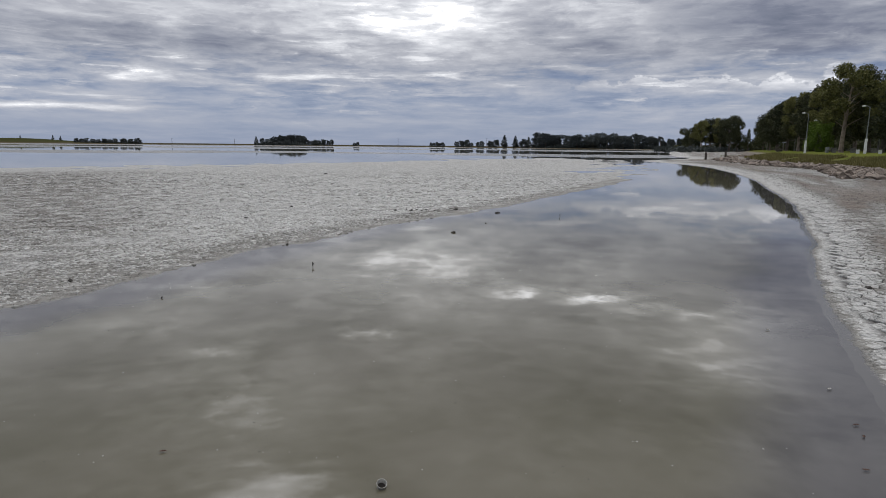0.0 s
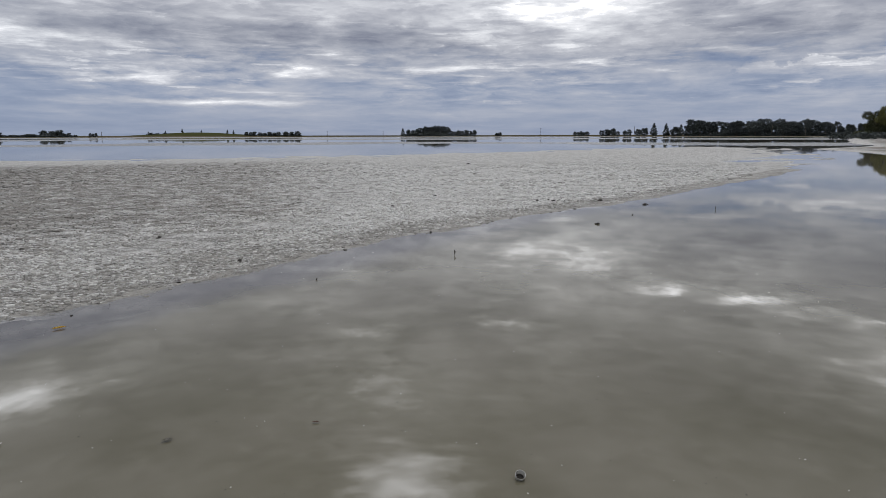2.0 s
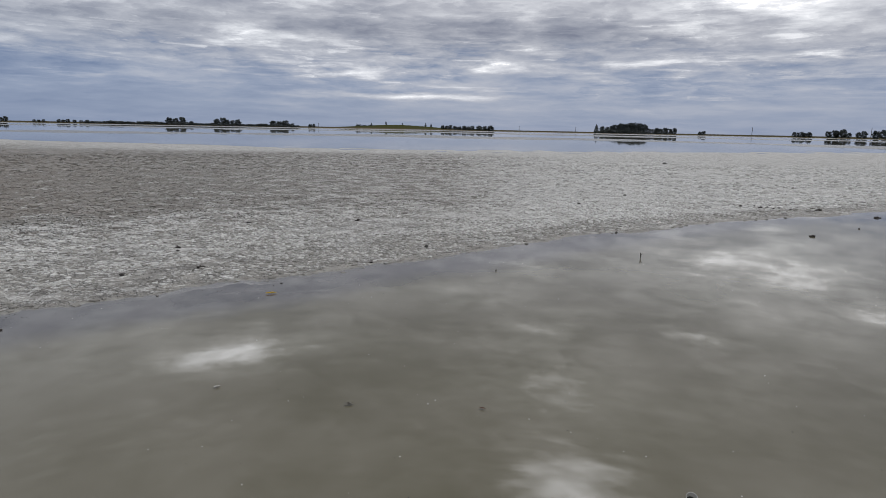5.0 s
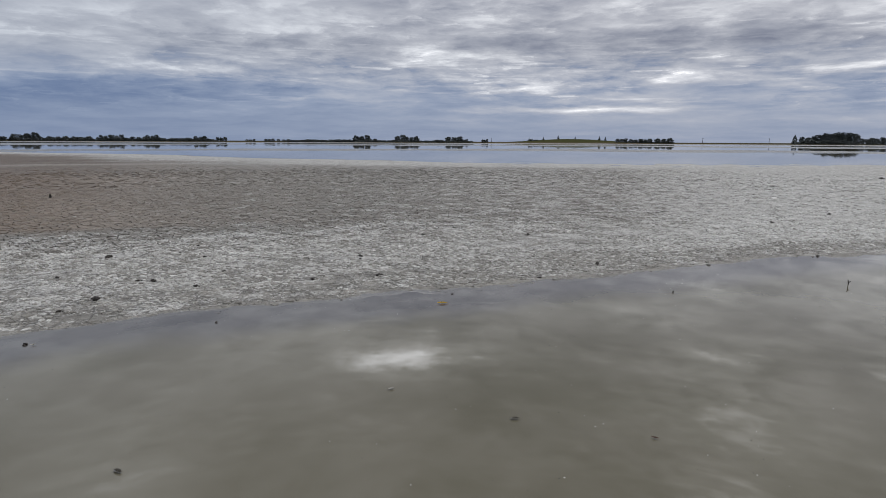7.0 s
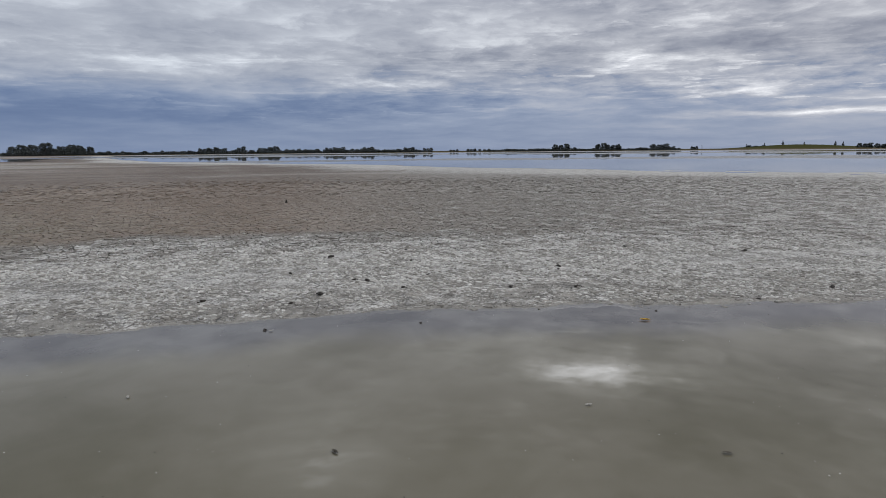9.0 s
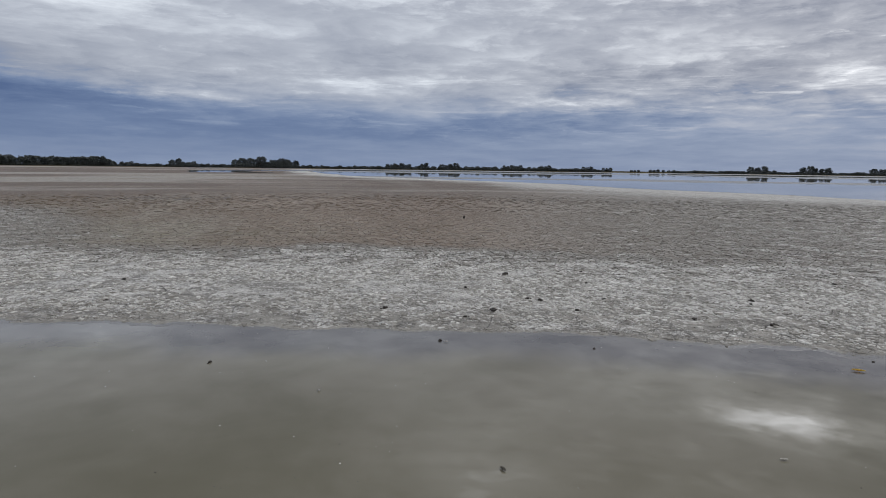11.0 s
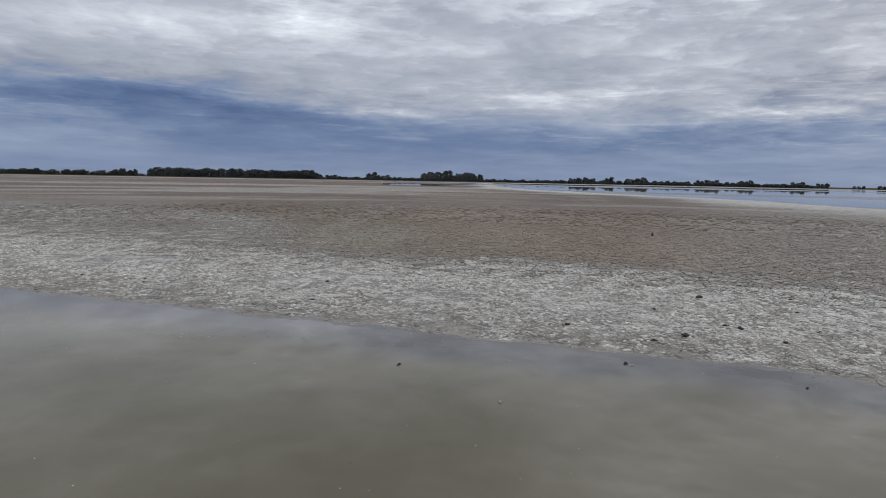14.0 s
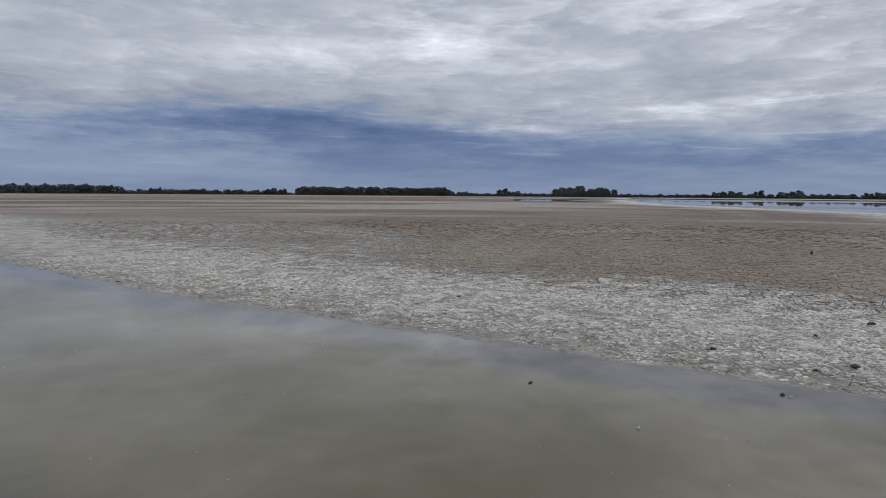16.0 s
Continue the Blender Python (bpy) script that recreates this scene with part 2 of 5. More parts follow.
def mud_material():
    """Drying lake mud: brown and cracked, with a flaking crust of salt near the water and a damp rim; turf on the bank."""
    mat, n, bsdf = material("mud")
    v = n.vec("MULTIPLY", place_of(n), (1.0, 1.0, 0.0))
    salt, wet, turf, dry, whole, bed = (n.attr(k) for k in ("salt", "wet", "turf", "dry", "whole", "bed"))
    algae = n.attr("algae")
    low, mid, grain = n.noise(v, 0.12, 4.0), n.noise(v, 1.1, 5.0, 0.6), n.noise(v, 16.0, 5.0, 0.7)
    patch, flake, speck = n.noise(v, 1.7, 3.0, 0.55, 0.4), n.noise(v, 7.5, 7.0, 0.75, 0.4), n.noise(v, 30.0, 3.0, 0.6)
    warp = n.vec("ADD", v, n.vec("SCALE", n.xyz(mid, n.noise(v, 1.3, 3.0)), scale=0.25))
    cell = n.voronoi(warp, 6.6, "DISTANCE_TO_EDGE")
    coarse = n.voronoi(warp, 2.1, "DISTANCE_TO_EDGE")
    wide = n.voronoi(warp, 1.1, "DISTANCE_TO_EDGE")
    mud = n.mix(n.span(low, 0.3, 0.7), (0.222, 0.166, 0.127), (0.322, 0.252, 0.197))
    mud = n.mix(n.math("MULTIPLY", n.span(mid, 0.35, 0.75), 0.5), mud, (0.25, 0.215, 0.172))
    mud = n.mix(n.math("MULTIPLY", n.span(grain, 0.45, 0.62), 0.6), mud, (0.375, 0.328, 0.278))
    damp = n.mix(n.span(grain, 0.3, 0.7), (0.21, 0.201, 0.178), (0.335, 0.323, 0.292))
    streak = n.noise(n.vec("MULTIPLY", v, (0.011, 0.04, 0.0)), 1.0, 5.0, 0.6)
    mud = n.mix(n.math("MULTIPLY", n.span(streak, 0.44, 0.56), 0.88), mud, (0.165, 0.115, 0.08))
    pale = n.noise(n.vec("MULTIPLY", v, (0.009, 0.055, 0.0)), 1.0, 5.0, 0.65)
    mud = n.mix(n.math("MULTIPLY", n.span(pale, 0.54, 0.62), 0.55), mud, (0.40, 0.37, 0.32))
    # old waterlines: brown and pale bands far out on the dry end of the lake
    away = n.vec("LENGTH", v)
    px, py, _ = n.split(v)
    line = n.noise(n.xyz(n.math("MULTIPLY", n.math("LOGARITHM", away, 2.718), 4.6), n.math("MULTIPLY", n.math("ARCTAN2", px, py), 1.3), 6.0), 1.0, 4.0, 0.6)
    end = n.math("MULTIPLY", n.span(away, 32.0, 60.0), n.span(px, -20.0, -50.0))
    mud = n.mix(n.math("MULTIPLY", algae, n.span(mid, 0.3, 0.7, 0.2, 0.8)), mud, (0.21, 0.225, 0.15))
    mud = n.mix(n.math("MAXIMUM", n.span(salt, 0.1, 0.36), n.span(wet, 0.02, 0.2)), mud, damp)
    blotch = n.noise(v, 2.6, 5.0, 0.75)
    mud = n.mix(n.math("MULTIPLY", n.span(blotch, 0.5, 0.68), 0.5), mud, (0.37, 0.34, 0.295))
    mud = n.mix(n.math("MULTIPLY", n.span(blotch, 0.5, 0.36), n.span(salt, 0.1, 0.4, 0.7, 0.2)), mud, (0.135, 0.12, 0.10))
    grit = n.noise(n.vec("ADD", v, (4.0, 9.0, 0.0)), 3.4, 6.0, 0.82)
    bare = n.math("SUBTRACT", 1.0, n.math("MULTIPLY", whole, 0.8))
    mud = n.mix(n.math("MULTIPLY", n.math("MULTIPLY", n.span(grit, 0.54, 0.66), bare), 0.7), mud, (0.115, 0.095, 0.078))
    mud = n.mix(n.math("MULTIPLY", n.math("MULTIPLY", n.span(grit, 0.44, 0.34), bare), 0.6), mud, (0.43, 0.40, 0.35))
    mud = n.mix(n.math("MULTIPLY", n.math("MULTIPLY", n.span(line, 0.52, 0.57), end), 0.85), mud, (0.47, 0.44, 0.39))
    mud = n.mix(n.math("MULTIPLY", n.math("MULTIPLY", n.span(line, 0.5, 0.45), end), 0.8), mud, (0.15, 0.105, 0.076))
    plate = n.add("ShaderNodeNewGeometry").outputs["Random Per Island"]
    mud = n.mix(n.math("MULTIPLY", whole, n.span(plate, 0.0, 1.0, 0.0, 0.5)), mud, (0.15, 0.125, 0.10))
    # the salt mask holds painted sun glare too, so this crust whitens sunward
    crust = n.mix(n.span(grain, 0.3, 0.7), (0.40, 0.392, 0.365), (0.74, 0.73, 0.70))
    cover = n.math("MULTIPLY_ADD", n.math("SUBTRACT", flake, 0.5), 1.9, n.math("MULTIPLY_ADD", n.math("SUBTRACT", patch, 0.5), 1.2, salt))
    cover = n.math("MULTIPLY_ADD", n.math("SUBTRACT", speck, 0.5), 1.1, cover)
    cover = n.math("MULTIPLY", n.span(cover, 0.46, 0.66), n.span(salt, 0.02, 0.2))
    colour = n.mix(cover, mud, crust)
    # shade under lifted flakes and crumbs, put into the colour as dark specks
    flake_shade = n.math("MULTIPLY", n.span(n.noise(v, 11.0, 6.0, 0.75), 0.5, 0.62), n.span(n.noise(v, 38.0, 2.0), 0.42, 0.6))
    colour = n.mix(n.math("MULTIPLY", flake_shade, n.span(salt, 0.1, 0.4, 0.8, 0.5)), colour, (0.10, 0.09, 0.075))
    fine_crack = n.math("MULTIPLY", n.span(cell, 0.0, 0.085, 1.0, 0.0), n.math("MULTIPLY", n.span(salt, 0.12, 0.36, 1.0, 0.12), n.math("SUBTRACT", 1.0, whole)))
    crack = n.math("MAXIMUM", fine_crack, n.math("MULTIPLY", n.span(wide, 0.0, 0.010, 1.0, 0.0), n.math("MULTIPLY", n.span(mid, 0.48, 0.6), n.math("SUBTRACT", 1.0, whole))))
    rift = n.math("MULTIPLY", n.span(coarse, 0.0, 0.10, 0.85, 0.0), n.math("MULTIPLY", n.math("MAXIMUM", n.span(salt, 0.3, 0.6, 1.0, 0.1), n.span(n.vec("LENGTH", v), 27.0, 40.0, 0.0, 0.85)), n.math("SUBTRACT", 1.0, whole)))
    crack = n.math("MAXIMUM", crack, n.math("MULTIPLY", rift, n.span(n.noise(v, 1.9, 2.0), 0.38, 0.55)))
    crack = n.math("MULTIPLY", crack, n.math("MULTIPLY", n.span(wet, 0.0, 0.12, 1.0, 0.0), n.span(turf, 0.0, 0.2, 1.0, 0.0)))
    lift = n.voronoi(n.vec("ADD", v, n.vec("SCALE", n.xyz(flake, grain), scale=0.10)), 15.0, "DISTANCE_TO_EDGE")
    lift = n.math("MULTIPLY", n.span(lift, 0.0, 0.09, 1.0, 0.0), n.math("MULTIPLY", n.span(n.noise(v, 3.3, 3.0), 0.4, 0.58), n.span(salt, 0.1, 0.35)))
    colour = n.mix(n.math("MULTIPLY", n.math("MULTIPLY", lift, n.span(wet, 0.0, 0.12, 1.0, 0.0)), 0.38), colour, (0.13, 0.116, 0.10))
    colour = n.mix(n.math("MULTIPLY", crack, 0.8), colour, (0.06, 0.052, 0.043))
    colour = n.mix(bed, colour, (0.055, 0.048, 0.04))
    soaked = n.span(n.math("MULTIPLY_ADD", n.math("SUBTRACT", flake, 0.5), 0.9, wet), 0.35, 0.65)
    colour = n.mix(soaked, colour, (0.112, 0.107, 0.102))
    grass = n.mix(n.span(n.noise(v, 0.5, 5.0, 0.65), 0.35, 0.65), (0.088, 0.104, 0.024), (0.185, 0.20, 0.048))
    straw = n.mix(n.span(mid, 0.3, 0.7), (0.05, 0.045, 0.025), (0.10, 0.082, 0.048))
    colour = n.mix(turf, colour, n.mix(n.span(n.vec("LENGTH", v), 300.0, 500.0), grass, (0.062, 0.064, 0.028)))
    colour = n.mix(dry, colour, straw)
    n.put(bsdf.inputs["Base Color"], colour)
    gloss = n.span(n.math("MAXIMUM", turf, dry), 0.0, 0.5, 0.58, 0.9)
    n.put(bsdf.inputs["Roughness"], n.math("MULTIPLY", gloss, n.span(soaked, 0.0, 1.0, 1.0, 0.24)))
    n.put(bsdf.inputs["Specular IOR Level"], n.span(n.math("MAXIMUM", turf, dry), 0.0, 0.6, 0.36, 0.0))
    height = n.math("MULTIPLY_ADD", n.math("MULTIPLY_ADD", lift, 0.5, crack), -0.9, n.math("MULTIPLY_ADD", flake, 0.6, n.math("MULTIPLY", grain, 0.4)))
    n.put(bsdf.inputs["Normal"], n.bump(height, n.span(soaked, 0.0, 1.0, 1.0, 0.05), 0.035))
    return mat


def water_material():
    """Still, shallow water over grey mud at its rim, silty and olive where deeper, ruffled by wind in bands far out."""
    mat, n, bsdf = material("water")
    v = n.vec("MULTIPLY", place_of(n), (1.0, 1.0, 0.0))
    shoal = n.attr("shoal")
    silt, cloudy = n.noise(v, 0.42, 4.0, 0.55, 0.5), n.noise(n.vec("ADD", v, (31.0, 12.0, 0.0)), 1.3, 4.0, 0.6, 0.4)
    deep = n.mix(n.span(n.math("MULTIPLY_ADD", cloudy, 0.3, n.math("MULTIPLY", silt, 0.7)), 0.36, 0.62), (0.112, 0.102, 0.065), (0.162, 0.149, 0.111))
    rim = n.mix(n.span(cloudy, 0.35, 0.65), (0.078, 0.074, 0.074), (0.115, 0.109, 0.106))
    mud = n.span(n.math("MULTIPLY_ADD", n.math("SUBTRACT", silt, 0.5), 0.7, shoal), 0.2, 0.9)
    n.put(bsdf.inputs["Base Color"], n.mix(mud, deep, rim))
    x, y, _ = n.split(v)
    out = n.vec("LENGTH", v)
    drift = n.noise(n.xyz(n.math("MULTIPLY", n.math("LOGARITHM", out, 2.718), 1.5), n.math("MULTIPLY", n.math("ARCTAN2", x, y), 2.6), 3.0), 1.0, 4.0, 0.6)
    out = n.math("MULTIPLY", out, n.span(drift, 0.25, 0.75, 0.8, 1.2, smooth=False))
    wind = n.span(out, 455.0, 500.0)
    for first, last in ((118.0, 142.0), (255.0, 330.0)):
        wind = n.math("MAXIMUM", wind, n.math("MULTIPLY", n.span(out, first - 8, first), n.span(out, last + 8, last)))
    n.put(bsdf.inputs["Roughness"], n.math("MULTIPLY_ADD", wind, 0.22, 0.02))
    bsdf.inputs["IOR"].default_value = 1.33
    ripple = n.noise(v, 2.2, 3.0, 0.5)
    n.put(bsdf.inputs["Normal"], n.bump(ripple, 0.022, 0.02))
    return mat


def crust_material():
    """Dried crust: pale salt over grey mud, some flakes bare."""
    mat, n, bsdf = material("salt_crust")
    v = n.vec("MULTIPLY", place_of(n), (1.0, 1.0, 0.0))
    salt = n.attr("salt")
    island = n.add("ShaderNodeNewGeometry").outputs["Random Per Island"]
    grain, patch = n.noise(v, 34.0, 5.0, 0.7), n.noise(v, 1.6, 4.0, 0.6)
    fac = n.math("MULTIPLY_ADD", island, 0.5, n.math("MULTIPLY_ADD", grain, 0.9, n.math("MULTIPLY", patch, 0.7)))
    # sun glare painted into the salt mask lightens these flakes as well
    fac = n.math("MULTIPLY_ADD", salt, 0.75, fac)
    n.put(bsdf.inputs["Base Color"], n.ramp(n.span(fac, 1.02, 1.9), [(0.0, (0.215, 0.203, 0.178)), (0.35, (0.35, 0.338, 0.305)), (0.7, (0.54, 0.53, 0.495)), (1.0, (0.76, 0.75, 0.715))]))
    n.put(bsdf.inputs["Roughness"], n.span(grain, 0.3, 0.7, 0.55, 0.8))
    bsdf.inputs["Specular IOR Level"].default_value = 0.36
    n.put(bsdf.inputs["Normal"], n.bump(grain, 0.7, 0.012))
    return mat


def leaf_material(name, dark, light, mottle=0.6):
    mat, n, bsdf = material(name)
    island = n.add("ShaderNodeNewGeometry").outputs["Random Per Island"]
    v = n.add("ShaderNodeTexCoord").outputs["Object"]
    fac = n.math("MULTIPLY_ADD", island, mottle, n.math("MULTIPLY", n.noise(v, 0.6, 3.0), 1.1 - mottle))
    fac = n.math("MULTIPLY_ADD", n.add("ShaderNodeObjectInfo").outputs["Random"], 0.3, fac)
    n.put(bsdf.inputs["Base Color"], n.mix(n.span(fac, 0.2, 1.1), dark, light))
    bsdf.inputs["Roughness"].default_value = 0.7
    bsdf.inputs["Specular IOR Level"].default_value = 0.15
    return mat


MUD, WATER, CRUST = mud_material(), water_material(), crust_material()
LEAF_DARK = leaf_material("dark_leaves", (0.025, 0.031, 0.017), (0.105, 0.11, 0.052))
# far leaves: the haze of distance is put into the colour, paler and bluer
LEAF_HAZED = leaf_material("hazed_leaves", (0.046, 0.054, 0.056), (0.118, 0.131, 0.122), 0.3)
LEAF_GUM = leaf_material("gum_leaves", (0.05, 0.056, 0.02), (0.26, 0.25, 0.085))
LEAF_LIGHT = leaf_material("light_leaves", (0.085, 0.14, 0.02), (0.21, 0.29, 0.05))
LEAF_GRASS = leaf_material("grass_blades", (0.09, 0.088, 0.03), (0.23, 0.20, 0.075))
BARK = plain("bark", (0.07, 0.055, 0.045), (0.22, 0.18, 0.15), 0.9, 3.0, 0.6, 0.03)
ROCK = plain("rock", (0.075, 0.058, 0.047), (0.36, 0.295, 0.24), 0.85, 2.2, 0.8, 0.05, vary=0.6)
WOOD = plain("weathered_wood", (0.05, 0.04, 0.033), (0.13, 0.11, 0.09), 0.85, 5.0)
CLOD = plain("dark_mud", (0.018, 0.015, 0.012), (0.06, 0.05, 0.042), 0.7, 18.0, 0.6, 0.01)
POLE = plain("pole_paint", (0.16, 0.17, 0.17), (0.26, 0.27, 0.27), 0.55, 4.0)
WHITE = plain("white_paint", (0.62, 0.62, 0.6), (0.8, 0.8, 0.78), 0.6, 3.0)
CONCRETE = plain("concrete", (0.11, 0.10, 0.09), (0.22, 0.21, 0.19), 0.85, 3.0)
PLASTIC = plain("dull_plastic", (0.36, 0.35, 0.31), (0.6, 0.58, 0.54), 0.45, 30.0, 0.2, 0.002)
FLAKE = plain("salt_flake", (0.36, 0.35, 0.325), (0.64, 0.63, 0.6), 0.7, 9.0, 0.4, 0.01, local=False)
GUM_BARK = plain("gum_bark", (0.16, 0.12, 0.09), (0.42, 0.34, 0.27), 0.85, 1.5, 0.5, 0.03)
SUNKEN = plain("sunken_leaf", (0.11, 0.099, 0.076), (0.145, 0.13, 0.102), 0.2, 40.0, 0.2, 0.002)
YELLOW = plain("yellow_leaf", (0.5, 0.3, 0.02), (0.7, 0.48, 0.06), 0.6, 40.0, 0.2, 0.002)
RED = plain("red_leaf", (0.12, 0.06, 0.04), (0.21, 0.115, 0.078), 0.6, 40.0, 0.2, 0.002)
PALE = plain("pale_shell", (0.5, 0.48, 0.44), (0.75, 0.73, 0.68), 0.6, 40.0, 0.2, 0.002)


# ---- building helpers ----
def part(name, bm, mat, parent=None, label="", smooth=False):
    """Links a bmesh as one mesh object, under a thing or part if one is given."""
    mesh = bpy.data.meshes.new(name)
    if smooth:
        for f in bm.faces:
            f.smooth = True
    bm.to_mesh(mesh)
    bm.free()
    mesh.materials.append(mat)
    ob = new(name, mesh)
    if parent is not None:
        ob.parent = parent
    return tagged(ob, label)


def mesh_part(name, verts, faces, mat, parent=None, label=""):
    mesh = bpy.data.meshes.new(name)
    mesh.from_pydata(verts, [], faces)
    mesh.materials.append(mat)
    ob = new(name, mesh)
    if parent is not None:
        ob.parent = parent
    return tagged(ob, label)


def hash2(ix, iy, seed):
    h = (ix.astype(np.int64) * 374761393 + iy.astype(np.int64) * 668265263 + seed * 974634777) & 0x7FFFFFFF
    h = ((h ^ (h >> 13)) * 1274126177) & 0x7FFFFFFF
    return ((h ^ (h >> 16)) & 0xFFFFFF) / float(0xFFFFFF)


def value_noise(x, y, seed=0):
    ix, iy = np.floor(x), np.floor(y)
    fx, fy = x - ix, y - iy
    fx, fy = fx * fx * (3 - 2 * fx), fy * fy * (3 - 2 * fy)
    a, b = hash2(ix, iy, seed), hash2(ix + 1, iy, seed)
    c, d = hash2(ix, iy + 1, seed), hash2(ix + 1, iy + 1, seed)
    return (a + (b - a) * fx) * (1 - fy) + (c + (d - c) * fx) * fy


def fbm(x, y, octaves=4, seed=0):
    """Noise from about -1 to 1."""
    total, size = 0 * x, 1.0
    for i in range(octaves):
        total = total + size * (value_noise(x * 2**i, y * 2**i, seed + i) * 2 - 1)
        size /= 2
    return total / 1.6


def rounded(points, steps=6):
    """A smooth closed line through the points (Catmull-Rom)."""
    p = np.array(points, float)
    out = []
    for i in range(len(p)):
        a, b, c, d = p[i - 1], p[i], p[(i + 1) % len(p)], p[(i + 2) % len(p)]
        for s in np.arange(steps) / steps:
            out.append(0.5 * (2 * b + (c - a) * s + (2 * a - 5 * b + 4 * c - d) * s**2 + (3 * b - a - 3 * c + d) * s**3))
    return np.array(out)


def inside_distance(px, py, line):
    """Distance to a closed line, positive inside it."""
    best = np.full(px.shape, 1e18)
    odd = np.zeros(px.shape, bool)
    for (ax, ay), (bx, by) in zip(line, np.roll(line, -1, axis=0)):
        dx, dy = bx - ax, by - ay
        s = np.clip(((px - ax) * dx + (py - ay) * dy) / max(dx * dx + dy * dy, 1e-9), 0, 1)
        best = np.minimum(best, (px - ax - s * dx) ** 2 + (py - ay - s * dy) ** 2)
        if ay != by:
            odd ^= ((ay > py) != (by > py)) & (px < (bx - ax) * (py - ay) / (by - ay) + ax)
    return np.where(odd, 1, -1) * np.sqrt(best)


def ease(v, a, b):
    s = np.clip((v - a) / (b - a), 0, 1)
    return s * s * (3 - 2 * s)


def polar(az, r):
    """Plan place at a heading (degrees to the left of +y) and a distance."""
    return -math.sin(radians(az)) * r, math.cos(radians(az)) * r


# ---- the plan: mud flat, home shore with its bank, far shore ----
FLAT = rounded([
    (-16.71, -31.59), (-10.97, -15.50), (-9.21, -9.94), (-8.29, -6.77), (-7.61, -3.46), (-7.04, -0.79), (-6.59, 1.09), (-6.00, 2.68), (-5.45, 3.92),
    (-4.90, 5.25), (-4.55, 6.53), (-3.95, 7.91), (-3.21, 9.87), (-2.06, 11.92), (-0.39, 14.92), (1.37, 17.76), (3.92, 22.17), (7.60, 29.43), (12.05, 37.33),
    (16.99, 50.76), (21.63, 70.16), (23.79, 88.53), (16.06, 95.54), (5.31, 86.51), (-10.05, 63.51), (-20.45, 51.22), (-33.69, 39.29), (-46.45, 33.41), (-60.54, 28.39), (-77.31, 26.91), (-94.35, 19.34),
    (-112.15, 11.16), (-133.88, 3.28), (-167.13, -1.68), (-287.47, -12.33), (-480.07, -14.20), (-700.07, 19.71), (-900.05, -300.28), (-499.86, -900.29), (-119.92, -500.20), (-32.40, -89.16)])
HOME = rounded([
    (-27.63, -89.44), (-12.91, -36.89), (-5.81, -14.54), (-3.34, -8.44), (-1.78, -3.77), (-0.99, -1.39), (0.19, 0.24), (1.77, 1.82), (2.56, 3.29), (3.22, 4.63), (3.97, 6.30), (4.74, 7.81), (5.95, 9.97), (7.06, 11.92),
    (8.87, 15.48), (11.84, 21.72), (17.02, 34.37), (22.82, 52.78), (25.20, 69.50), (26.40, 82.60), (40.60, 103.50), (47.88, 131.38), (83.76, 231.60), (150.59, 399.78), (190.69, 469.72), (901.34, 898.66), (3000.00, 500.00), (2500.00, -2500.00),
    (0.00, -2500.00), (-57.85, -386.28)])
BANK = rounded([
    (57.66, 116.60), (39.82, 86.50), (34.35, 70.44), (32.12, 60.59), (31.67, 54.03), (30.39, 46.88), (27.20, 39.93), (24.31, 34.02), (20.01, 24.95), (12.85, 9.16), (6.00, -10.00), (8.00, -40.00), (40.00, -110.00), (160.00, -240.00), (500.00, -450.00), (1500.00, -900.00), (2500.00, 400.00), (901.04, 698.66), (260.64, 429.62), (124.86, 257.07)])
SHORE = rounded([(*polar(a, r),) for a, r in (
    (-40, 900), (-24, 590), (-18, 540), (-11, 540), (-4, 600), (6, 680), (20, 700), (35, 700), (50, 690), (65, 690), (80, 700), (92, 720), (105, 640), (120, 580), (135, 540), (150, 520), (175, 600), (200, 900), (235, 1400), (290, 1500))])


BED_DEPTH = 0.014


